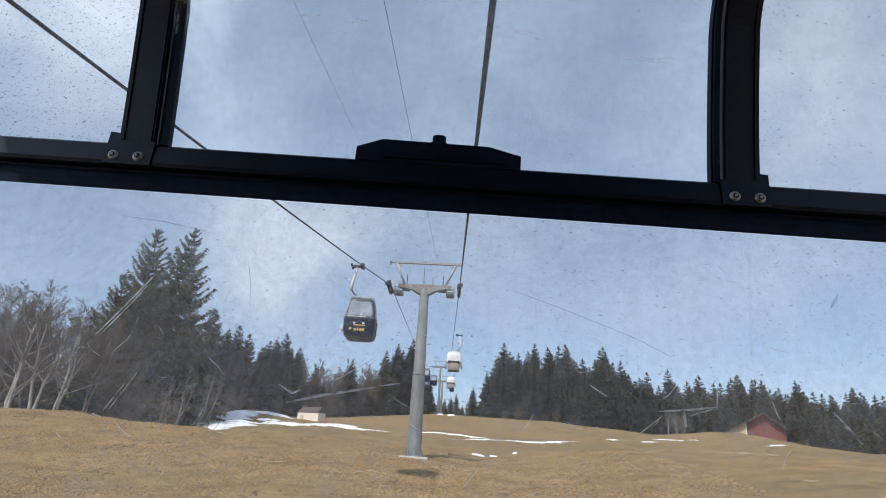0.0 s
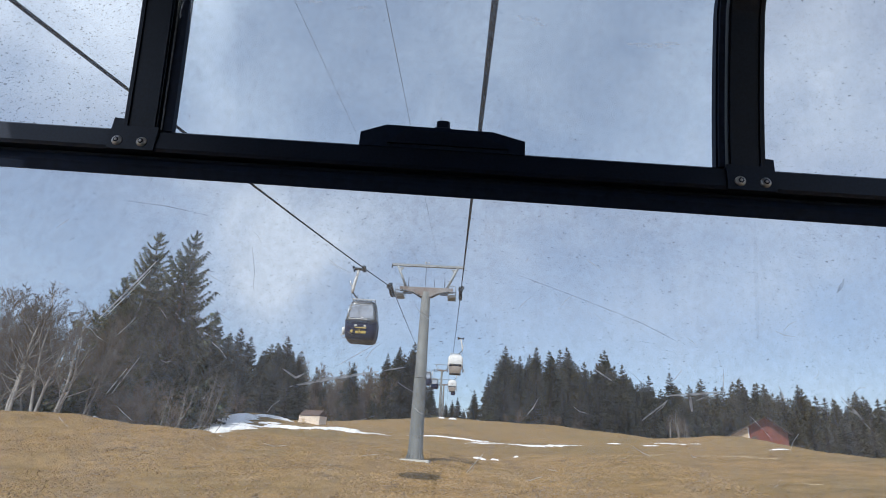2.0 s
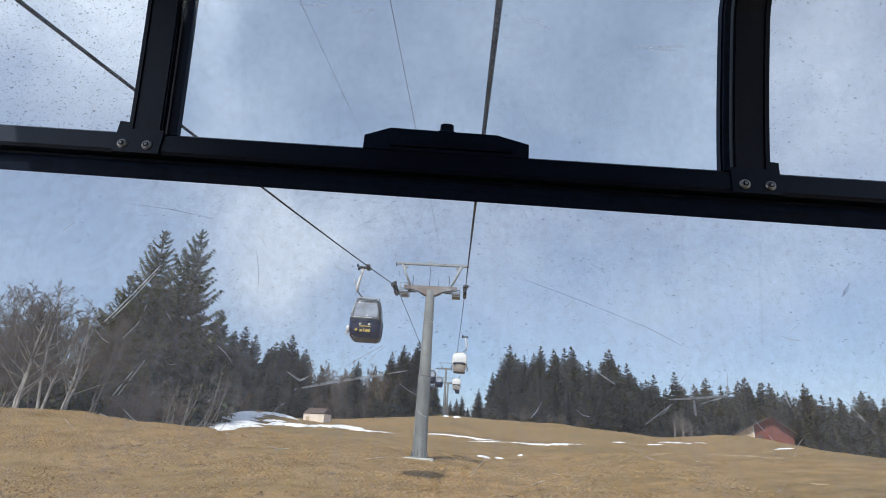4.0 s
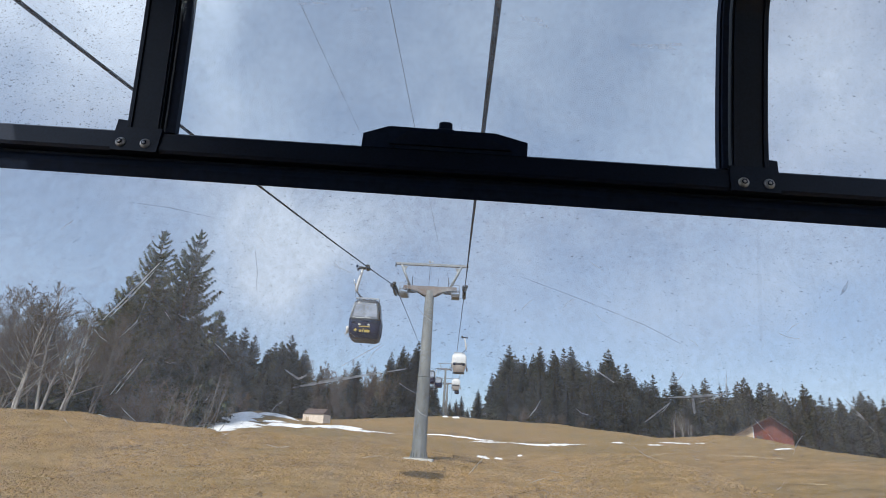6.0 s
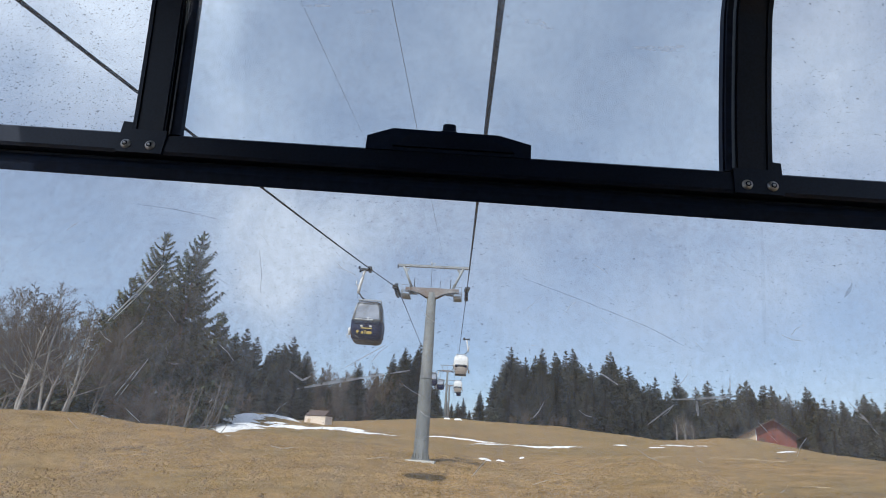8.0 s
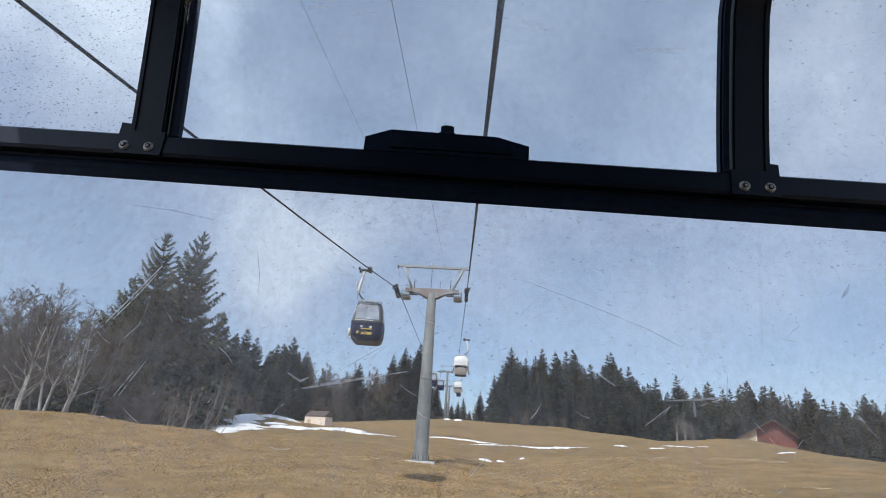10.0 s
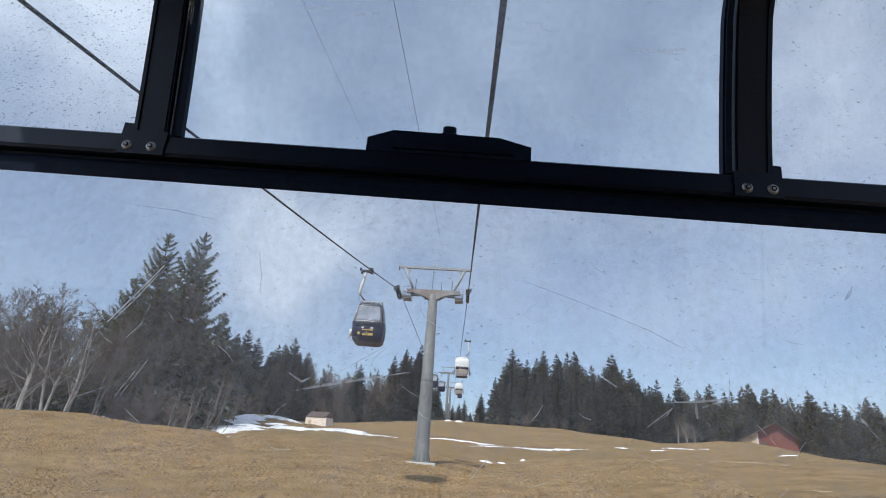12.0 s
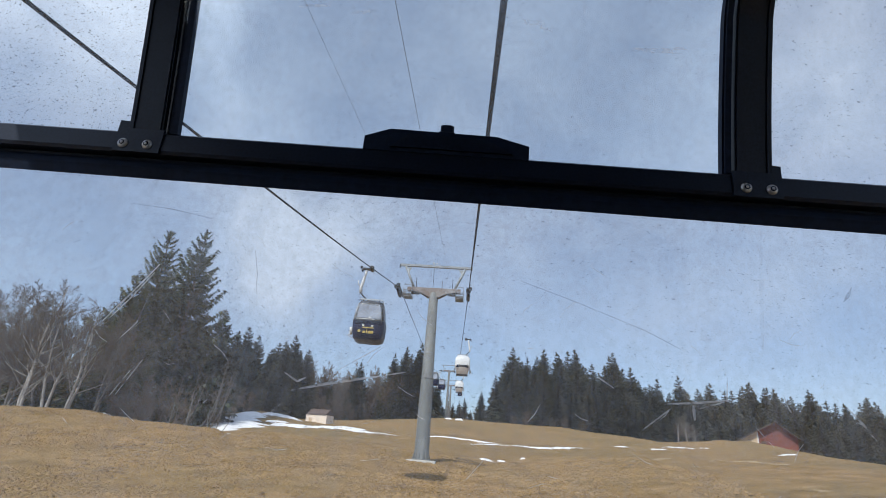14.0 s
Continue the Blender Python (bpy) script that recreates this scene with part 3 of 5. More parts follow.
# ---------------------------------------------------------------- trees
def spruce_shapes(seed, h, r, whorls, per, steps, start=0.06, power=0.85, sag=(0.18, 0.5), rise=(0.22, 0.6), shag=0.36, ragged=1.0):
    """Trunk and crown of a spruce: whorls of drooping boughs hung with twigs."""
    rng = random.Random(seed)
    verts, faces = [], []
    bend = rng.uniform(-0.02, 0.02)
    def tri(a, b, c):
        n = len(verts)
        verts.extend((a, b, c))
        faces.append((n, n + 1, n + 2))
    for i in range(whorls):
        t = (i + rng.uniform(-0.3, 0.3)) / whorls
        t = min(max(t, 0), 0.995) ** 0.85
        z = h * (start + (1 - start) * t)
        reach = r * (1 - t) ** power * (0.92 if t > 0.12 else 0.7) + 0.02 * h * (1 - t) + 0.006 * h
        cx = bend * h * t * t
        for k in range(per if t < 0.85 else max(4, per - 3)):
            a = 6.283 * (k + rng.uniform(-0.35, 0.35)) / per + i * 2.4
            L = reach * (rng.choice((0.5, 0.72, 0.9, 1.0, 1.12, 1.3 if rng.random() < 0.35 else 0.85)) * (1.35 if rng.random() < 0.06 else 1) if t < 0.8 else rng.uniform(0.75, 1.1))
            L = reach + (L - reach) * ragged
            d, s = Vector((math.cos(a), math.sin(a), 0)), Vector((-math.sin(a), math.cos(a), 0))
            droop, lift = rng.uniform(*sag) * (1 - 0.9 * t), rng.uniform(*rise) + 0.2 * t
            def at(u):
                return Vector((cx, 0, z)) + d * (L * u) + Vector((0, 0, L * (-droop * u + lift * u * u)))
            w = 0.05 * L + 0.02
            for q in range(4):
                u0, u1 = q / 4, (q + 1) / 4
                a0, a1, w0, w1 = at(u0), at(u1), w * (1 - 0.85 * u0) * 0.5, w * (1 - 0.85 * u1) * 0.5
                n = len(verts)
                verts.extend((a0 + s * w0, a0 - s * w0, a1 - s * w1, a1 + s * w1))
                faces.append((n, n + 1, n + 2, n + 3))
            for j in range(steps):
                u = (j + 0.5 + rng.uniform(-0.4, 0.4)) / steps
                p = at(u)
                tl = L * shag * (1 - 0.45 * u) * rng.uniform(0.6, 1.35) + 0.005 * h
                for sg in (-1, 1):
                    tip = p + s * (sg * tl * 0.8) + d * (tl * 0.6) + Vector((0, 0, -tl * rng.uniform(0.1, 0.7)))
                    wv = d * (tl * 0.22) + Vector((0, 0, tl * 0.08))
                    tri(p - wv, p + wv, tip)
                tip = p + Vector((0, 0, -tl * rng.uniform(0.5, 1.0))) + d * tl * 0.3
                tri(p - d * tl * 0.25, p + d * tl * 0.25, tip)
    top = Vector((bend * h, 0, h))
    for k in range(5):
        a = k * 1.257
        tri(top, top + Vector((0.012 * h * math.cos(a), 0.012 * h * math.sin(a), -0.05 * h)), top + Vector((0.012 * h * math.cos(a + 1), 0.012 * h * math.sin(a + 1), -0.05 * h)))
    trunk = tube([(0, 0, -0.6), (0, 0, 0.3 * h), (bend * h * 0.4, 0, 0.65 * h), (bend * h, 0, 0.985 * h)], [0.015 * h, 0.012 * h, 0.007 * h, 0.001 * h], 7)
    return trunk, (verts, faces)


def spruce(m, shapes, label, group, needles):
    ob = thing("spruce_tree", m, label, "tree", group)
    part("trunk", shapes[0], BARK, ob)
    part("crown", shapes[1], needles, ob)
    return ob


def broadleaf_shapes(seed, h, forks=1, limbs=15, lean=0.0, first=0.28, wide=0.34, rad=0.011, kids=(8, 6), twig=0.017):
    """Leafless tree with leaders that run to the top, rising limbs and a crown of fine twigs."""
    rng = random.Random(seed)
    wood, fine = [], []
    def run(p, d, length, n, wander, up):
        pts = [p]
        for _ in range(n):
            d = (d + Vector((rng.gauss(0, wander), rng.gauss(0, wander), rng.gauss(0, wander) + up))).normalized()
            pts.append(pts[-1] + d * (length / n))
        return pts
    def along(pts, u):
        i = min(len(pts) - 2, int(u * (len(pts) - 1)))
        f = u * (len(pts) - 1) - i
        return pts[i].lerp(pts[i + 1], f), (pts[i + 1] - pts[i]).normalized()
    def limb(p, d, length, r, level):
        n = (5, 4, 3)[level]
        pts = run(p, d, length, n, 0.15, 0.10 if level == 0 else 0.05)
        rr = [max(twig * 0.55, r * (1 - 0.8 * k / n)) for k in range(n + 1)]
        (wood if level == 0 else fine).append(tube(pts, rr, (5, 4, 3)[level], False))
        if level == 2:
            return
        for k in range(kids[level]):
            u = 0.22 + 0.78 * (k + rng.random()) / kids[level]
            q, dd = along(pts, min(u, 0.999))
            a = rng.uniform(0, 6.283)
            ax = dd.orthogonal().normalized()
            side = ax * math.cos(a) + dd.cross(ax) * math.sin(a)
            limb(q, (dd + side * rng.uniform(0.5, 1.0)).normalized(), length * rng.uniform(0.3, 0.5) * (1.15 - 0.5 * u), max(twig, r * 0.42), level + 1)
    for f in range(forks):
        turn = rng.uniform(0, 6.283)
        out = 0.0 if forks == 1 else rng.uniform(0.10, 0.2)
        tall = h * (1.0 if f == 0 else rng.uniform(0.8, 0.95))
        pts = run(Vector((0.02 * h * f * math.cos(turn), 0.02 * h * f * math.sin(turn), -0.4)), Vector((out * math.cos(turn) + lean, out * math.sin(turn), 1)).normalized(), tall, 9, 0.085, 0.03)
        wood.append(tube(pts, [rad * h * (1 - 0.88 * k / 9) for k in range(10)], 7, False))
        for k in range(limbs):
            t = first + (0.97 - first) * (k + rng.random()) / limbs
            q, dd = along(pts, t)
            a = 2.4 * k + rng.uniform(-0.6, 0.6)
            d = Vector((math.cos(a), math.sin(a), rng.uniform(0.45, 1.1))).normalized()
            limb(q, d, h * wide * (1.12 - t) ** 0.75 * rng.uniform(0.7, 1.2), rad * h * 0.42 * (1.1 - t), 0)
    return joined(*wood), joined(*fine)


def bare_tree(m, shapes, bark, label, group, name="bare_tree", twigs=None):
    ob = thing(name, m, label, "tree" if name == "bare_tree" else "shrub", group)
    part("trunk", shapes[0], bark, ob)
    part("branches", shapes[1], twigs or TWIG, ob)
    return ob


def stood(x, y, turn=0.0, size=1.0, lean=0.0, sink=0.0):
    return Matrix.Translation((x, y, float(height(x, y)) - sink)) @ Matrix.Rotation(radians(lean), 4, "Y") @ Matrix.Rotation(radians(turn), 4, "Z") @ Matrix.Scale(size, 4)

ground()
tussocks(28000, (-38, 15, 19, 52), 3)

# ---------------------------------------------------------------- lift: towers, ropes, cabins
def lift_tower(x, y, tall, group="lift towers"):
    z = float(height(x, y))
    t = thing("lift_tower", pose(x, y, z), "tapered galvanised steel ropeway tower with crosshead on a concrete foot", "lift tower", group)
    h = tall
    part("foot", loft([rounded(0.95, 0.75, 0.1, -0.8, 4), rounded(0.95, 0.75, 0.1, 0.06, 4), rounded(0.9, 0.7, 0.1, 0.1, 4)]), CONCRETE, t, "pale concrete foundation slab")
    column = part("column", tube([(0, 0, 0.1), (0, 0, 0.14), (0, 0, h * 0.4), (0, 0, h * 0.4 + 0.02), (0, 0, h - 1.95)], [0.5, 0.485, 0.415, 0.40, 0.31], 28), STEEL, t)
    part("base_flange", tube([(0, 0, 0.1), (0, 0, 0.17)], 0.62, 24), STEEL, column)
    part("weld_collar", tube([(0, 0, h * 0.4 - 0.05), (0, 0, h * 0.4 + 0.05)], 0.425, 24), STEEL, column)
    for k in range(14):
        a = 2 * math.pi * k / 14
        rib = prism([(0.46, 0.17), (0.6, 0.17), (0.47, 0.62)], -0.015, 0.015, "y")
        part("stiffener", moved(rib, Matrix.Rotation(a, 4, "Z")), STEEL, column)
    # ladder on the column's uphill side
    ladder = part("ladder", joined(tube([(-0.2, 0.62, 1.5), (-0.2, 0.5, h - 2)], 0.02, 5), tube([(0.2, 0.62, 1.5), (0.2, 0.5, h - 2)], 0.02, 5)), STEEL_LIGHT, t)
    for k in range(int((h - 3.5) / 0.35)):
        part("rung", tube([(-0.2, 0.62 - 0.12 * k * 0.35 / h, 1.6 + 0.35 * k), (0.2, 0.62 - 0.12 * k * 0.35 / h, 1.6 + 0.35 * k)], 0.014, 4), STEEL_LIGHT, ladder)
    part("crosshead", prism([(-1.9, h - 1.62), (1.9, h - 1.62), (1.9, h - 1.86), (0.95, h - 1.98), (0.42, h - 2.3), (-0.42, h - 2.3), (-0.95, h - 1.98), (-1.9, h - 1.86)], -0.22, 0.22, "y"), RUSTY_STEEL, t, "worn grey cross arm with rusty stains")
    for s in (-1, 1):
        part("gusset_edge", tube([(s * 1.7, -0.24, h - 1.9), (s * 0.9, -0.24, h - 2.05), (s * 0.4, -0.24, h - 2.32)], 0.05, 6), DARK_STEEL, t)
    part("top_beam", block(-2.58, 2.68, -0.09, 0.09, h - 0.05, h + 0.13, 0.015), STEEL_LIGHT, t, "light grey lifting beam")
    part("beam_end", block(-2.62, -2.56, -0.12, 0.12, h - 0.18, h + 0.08), DARK_STEEL, t)
    for s in (-1, 1):
        part("slanted_arm", moved(tube([(0, 0, 0), (0, 0, 2.0)], 0.115, 4), Matrix.Translation((s * 1.38, 0, h - 1.78)) @ Matrix.Rotation(s * math.atan2(0.78, 1.75), 4, "Y")), STEEL_LIGHT, t)
        part("knee_plate", prism([(s * 2.1, h - 0.13), (s * 1.7, h - 0.13), (s * 1.93, h - 0.5)], -0.02, 0.02, "y"), STEEL_LIGHT, t)
        # sheave train below the rope
        train = part("sheave_train", joined(block(s * 2.5 - 0.05 - 0.12 * s, s * 2.5 + 0.05 - 0.12 * s, -1.5, 1.5, h - 1.98, h - 1.8, 0.02), block(s * 2.5 - 0.08, s * 2.5 + 0.08, -0.5, 0.5, h - 2.25, h - 1.98, 0.03)), DARK_STEEL, t, "dark steel rocker beams")
        for k in range(8):
            yy = -1.05 + 0.3 * k
            wheel = tube([(s * 2.5 - 0.06, yy, h - 2.02 + 0.02 * yy), (s * 2.5 - 0.02, yy, h - 2.02 + 0.02 * yy), (s * 2.5 + 0.02, yy, h - 2.02 + 0.02 * yy), (s * 2.5 + 0.06, yy, h - 2.02 + 0.02 * yy)], [0.155, 0.13, 0.13, 0.155], 14)
            part("sheave", wheel, BLACK_RUBBER, train)
        part("rope_catcher", joined(block(s * 2.5 - 0.2, s * 2.5 + 0.12, -1.3, -1.12, h - 2.1, h - 1.82, 0.03), block(s * 2.5 - 0.05, s * 2.5 + 0.2, -1.32, -1.2, h - 1.95, h - 1.72, 0.03)), DARK_STEEL, train)
        # service walk with railing, hung inside the sheaves
        walkway = part("service_walkway", block(s * 1.85 - 0.28, s * 1.85 + 0.28, -0.75, 0.75, h - 2.3, h - 2.25), GRATING, t, "pale grating walkway beside the sheaves")
        for yy in (-0.72, 0.0, 0.72):
            for xx in (1.56, 2.1):
                part("walkway_post", tube([(s * xx, yy, h - 2.3), (s * xx, yy, h - 1.6)], 0.02, 5), STEEL_LIGHT, walkway)
        for zz in (h - 2.0, h - 1.62):
            part("walkway_rail", joined(tube([(s * 1.56, -0.72, zz), (s * 1.56, 0.72, zz)], 0.018, 5), tube([(s * 1.56, -0.72, zz), (s * 2.1, -0.72, zz)], 0.018, 5)), STEEL_LIGHT, walkway)
        for i in range(5):
            part("walkway_step", block(s * 1.9 - 0.26, s * 1.9 + 0.26, -0.82, -0.78, h - 2.47 + 0.1 * i, h - 2.445 + 0.1 * i), GRATING, walkway)
        part("support_bar", block(min(s * 1.0, s * 1.6), max(s * 1.0, s * 1.6), -0.3, -0.1, h - 2.15, h - 2.02, 0.02), DARK_STEEL, t)
        part("lightning_rod", tube([(s * 1.3, 0, h - 1.7), (s * 1.3, 0, h - 0.85)], 0.028, 5), DARK_STEEL, t)
    part("signal_mast", tube([(-0.1, 0, h - 1.7), (-0.1, 0, h - 0.1)], 0.016, 5), DARK_STEEL, t)
    part("whip_antenna", tube([(0.55, 0, h - 1.7), (0.55, 0, h - 1.0)], 0.016, 5), DARK_STEEL, t)
    gauge_ob = part("wind_gauge", tube([(-0.08, 0, h), (-0.08, 0, h + 0.3)], 0.018, 6), STEEL_LIGHT, t)
    for a in range(3):
        c, s = math.cos(a * 2.09), math.sin(a * 2.09)
        part("gauge_cup", tube([(-0.08 + 0.1 * c, 0.1 * s, h + 0.28), (-0.08 + 0.19 * c, 0.19 * s, h + 0.28)], 0.05, 7), WHITE_PAINT, gauge_ob)
    for xx in (-0.6, 0.85):
        part("cable_clamp", block(xx - 0.07, xx + 0.07, -0.07, 0.07, h + 0.04, h + 0.13, 0.01), DARK_STEEL, t)
    return t


TOWER_X, TOWER_Y, FAR_Y = -2.48, 39.2, 195.0
lift_tower(TOWER_X, TOWER_Y, 13.24)
lift_tower(TOWER_X - 2.7, FAR_Y, 17.6)
lift_tower(TOWER_X - 2.4, FAR_Y + 27, 15.5)


def haul_left(y):
    return 3.45 + 0.185 * y + 0.0003 * y * y if y < TOWER_Y else float(np.interp(y, (39.2, 48.5, 61.6, 90, 122, 165, 195), (11.16, 11.8, 12.65, 14.4, 17.2, 22.6, 27.0)))


def haul_right(y):
    return 2.4 + 0.225 * y if y < TOWER_Y else float(np.interp(y, (39.2, 63, 85, 110, 150, 195, 222, 262), (11.16, 12.5, 13.8, 15.6, 20.3, 27.0, 27.6, 22.0)))


def bend(y):
    """Sideways drift of the line uphill of the first tower."""
    return -2.7 * max(0.0, y - TOWER_Y) / (FAR_Y - TOWER_Y)


def rope(name, x_of, z_of, ys, rad, label):
    ob = part(name, tube([(x_of(y), y, z_of(y)) for y in ys], rad, 8), ROPE if rad > 0.02 else WIRE)
    return tagged(ob, label, "cable", "ropes of the lift")


STATIONS = [-14, -8, -3, 0, 3, 6, 10, 15, 20, 26, 32, 37, 39, 41, 46, 57, 66, 75, 85, 95, 105, 116, 127, 138, 152, 166, 180, 195, 208, 222, 240, 262]
rope("haul_rope", lambda y: -4.96 + bend(y), haul_left, STATIONS, 0.026, "taut dark steel haul rope on the downhill side")
rope("haul_rope", lambda y: 0.16 - 0.16 * min(1.0, max(-0.3, y / 39.2)) + bend(y), haul_right, STATIONS, 0.026, "taut twisted steel haul rope climbing to the tower")
SIGNAL = [-14, -6, 0, 8, 14, 20, 28, 34, 39.2]
rope("signal_cable", lambda y: -1.65 - 0.0005 * y, lambda y: 13.04 - 0.176 * (39.2 - y) + 0.0003 * (39.2 - y) ** 2, SIGNAL, 0.0062, "thin grey signal cable strung to the tower beam")
# added thin line for a faint reflection in the upper pane
rope("signal_cable", lambda y: -3.15, lambda y: 13.02 - 0.19 * (39.2 - y) + 0.0003 * (39.2 - y) ** 2, SIGNAL, 0.0032, "very thin pale line to the tower beam, built for a reflection in the pane")


def lettering(chars, height_m, material_, parent, m, name="lettering"):
    cu = bpy.data.curves.new(name, "FONT")
    cu.body, cu.size, cu.align_x, cu.align_y, cu.extrude = chars, height_m, "CENTER", "CENTER", 0.002
    tmp = bpy.data.objects.new(name, cu)
    me = bpy.data.meshes.new_from_object(tmp)
    bpy.data.objects.remove(tmp)
    me.materials.append(material_)
    ob = new(name, me)
    ob.parent = parent
    ob.matrix_basis = m
    return ob


def gondola(m, paint, label, lettered=False):
    """A closed cabin hung from the rope; the origin is the grip, the front faces -y."""
    g = thing("gondola", m, label, "gondola", "gondolas on the lift")
    b = -4.0  # underside
    blue = paint is BLUE_PAINT
    tub = [rounded(0.46, 0.52, 0.16, b), rounded(0.60, 0.68, 0.18, b + 0.12), rounded(0.68, 0.80, 0.2, b + 0.5), rounded(0.80, 0.98, 0.2, b + 0.78), rounded(0.815, 1.0, 0.2, b + 0.92)]
    lower = part("lower_shell", loft(tub, True, False), TUB, g, "off-white tapered lower tub") if not blue else part("lower_shell", loft([rounded(0.62, 0.66, 0.26, b), rounded(0.73, 0.83, 0.3, b + 0.07), rounded(0.80, 0.95, 0.32, b + 0.35), rounded(0.82, 1.0, 0.32, b + 0.72), rounded(0.815, 1.0, 0.32, b + 0.92)], True, False), paint, g)
    part("underside", joined(*[block(-0.55 + 0.28 * i, -0.37 + 0.28 * i, -0.62 + 0.26 * j, -0.46 + 0.26 * j, b - 0.02, b + 0.01) for i in range(4) for j in range(5)]), UNDERSIDE, lower, "perforated underside")
    part("floor_tray", loft([rounded(0.60, 0.64, 0.14, b - 0.012), rounded(0.63, 0.67, 0.15, b + 0.03)]), UNDERSIDE, lower)
    box = [rounded(0.81, 0.985, 0.18, b + 0.92), rounded(0.805, 0.975, 0.18, b + 1.3), rounded(0.79, 0.95, 0.18, b + 1.7), rounded(0.687, 0.84, 0.2, b + 1.88)]
    part("glazing", loft(box, False, False), WHITE_PAINT, g) if not blue else part("glazing", loft([rounded(0.81, 0.985, 0.31, b + 0.92), rounded(0.805, 0.965, 0.31, b + 1.05), rounded(0.765, 0.885, 0.3, b + 1.45), rounded(0.72, 0.81, 0.3, b + 1.74), rounded(0.685, 0.76, 0.29, b + 1.88)], False, False), SMOKED, g, "smoked wrap-around window band")
    part("roof", loft([rounded(0.687, 0.762, 0.29, b + 1.875), rounded(0.64, 0.70, 0.28, b + 1.97), rounded(0.55, 0.60, 0.26, b + 2.05), rounded(0.42, 0.48, 0.22, b + 2.09), rounded(0.2, 0.25, 0.1, b + 2.105)]), ROOF_GREY if blue else WHITE_PAINT, g, "rounded dark grey roof" if blue else "rounded white roof")
    rack = part("roof_frame", joined(block(-0.6, 0.6, -0.60, -0.56, b + 2.08, b + 2.17, 0.01), block(-0.6, 0.6, 0.56, 0.60, b + 2.08, b + 2.17, 0.01), block(-0.6, -0.56, -0.57, 0.57, b + 2.1, b + 2.15), block(0.56, 0.6, -0.57, 0.57, b + 2.1, b + 2.15)), SILVER, g, "flat silver frame on the roof")
    for yy in (-0.58, 0.58):
        for xx in (-0.4, 0.4):
            part("frame_foot", block(xx - 0.03, xx + 0.03, yy - 0.02, yy + 0.02, b + 2.0, b + 2.09), DARK_STEEL, rack)
    # waist trim, corner pillars, end windows and the lamps below them
    part("waist_trim", loft([rounded(0.832, 1.012, 0.32, b + 0.9), rounded(0.838, 1.02, 0.32, b + 0.94), rounded(0.825, 1.0, 0.32, b + 0.99)], False, False), DARK_STEEL, g)
    for sx in (-1, 1):
        for sy in (-1, 1):
            # blue cabins: left pillars silver to paint in the sky's reflection there
            part("corner_pillar", tube([(sx * 0.725, sy * 0.885, b + 1.0), (sx * 0.69, sy * 0.815, b + 1.45), (sx * 0.615, sy * 0.69, b + 1.87)], [0.04, 0.036, 0.03], 6), WHITE_PAINT if not blue else (SILVER if sx < 0 else DARK_STEEL), g)
    for sy in (-1, 1):
        pane = [(x, sy * (y + 0.012), b + z) for x, y, z in ((-0.60, 0.968, 1.06), (0.60, 0.968, 1.06), (0.57, 0.888, 1.45), (0.52, 0.83, 1.68), (0.47, 0.80, 1.78), (-0.47, 0.80, 1.78), (-0.52, 0.83, 1.68), (-0.57, 0.888, 1.45))]
        back = [(x, y - sy * 0.03, z) for x, y, z in pane]
        ring = [(k, (k + 1) % 8, (k + 1) % 8 + 8, k + 8) for k in range(8)]
        part("end_window", (pane + back, [tuple(range(8)), tuple(range(15, 7, -1))] + ring), SHEEN if blue else SILVER, g, "sloping end window mirroring the sky")
        part("window_trim", block(-0.48, 0.48, min(sy * 0.79, sy * 0.815), max(sy * 0.79, sy * 0.815), b + 1.79, b + 1.81), SILVER, g)
        # the bright line along the waist, a highlight set in as a white strip
        part("sill_highlight", block(-0.62, 0.3, min(sy * 0.99, sy * 1.025), max(sy * 0.99, sy * 1.025), b + 0.985, b + 1.02), WHITE_PAINT, g)
        part("grille", block(-0.4, 0.4, min(sy * 0.97, sy * 1.022), max(sy * 0.97, sy * 1.022), b + 0.78, b + 0.88, 0.02), BLACK_RUBBER, g, "black ribbed bumper strip")
        for xx in (-0.52, 0.52):
            part("bumper_pad", moved(tube([(0, 0, 0), (0, 0, 0.035), (0, 0, 0.05)], [0.14, 0.13, 0.09], 14), Matrix.Translation((xx, sy * 0.965, b + 0.80)) @ Matrix.Rotation(radians(90 * sy) * -1, 4, "X") @ Matrix.Diagonal((1.25, 0.75, 1, 1))), BLACK_RUBBER, g)
    for sx in (-1, 1):
        part("door_seam", block(min(sx * 0.8, sx * 0.835), max(sx * 0.8, sx * 0.835), -0.012, 0.012, b + 0.2, b + 0.95), BLACK_RUBBER, g)
        if sx > 0:
            continue
        part("ski_rack", joined(block(min(sx * 0.84, sx * 0.98), max(sx * 0.84, sx * 0.98), -0.42, -0.12, b + 0.32, b + 0.66, 0.03), tube([(sx * 0.84, -0.45, b + 0.25), (sx * 1.02, -0.45, b + 0.26), (sx * 1.02, 0.35, b + 0.26), (sx * 0.84, 0.35, b + 0.25)], 0.018, 5)), WHITE_PAINT, g, "white outside ski holder")
    hang = part("hanger_arm", tube([(0, 0, b + 2.12), (-0.2, 0, b + 2.19), (-0.5, 0, b + 2.4), (-0.7, 0, b + 2.66)], 0.04, 8), DARK_STEEL, g, "dark bowed hanger arm")
    part("hanger_bar", joined(tube([(-0.7, 0, b + 2.6), (-0.7, 0, b + 2.9), (-0.58, 0, b + 3.5), (-0.5, 0, b + 3.95)], [0.075, 0.09, 0.075, 0.065], 8)), WHITE_PAINT, hang)
    part("lever", tube([(-0.7, 0, b + 2.85), (-0.86, 0, b + 3.1), (-0.88, 0, b + 3.3)], 0.03, 6), SILVER, hang)
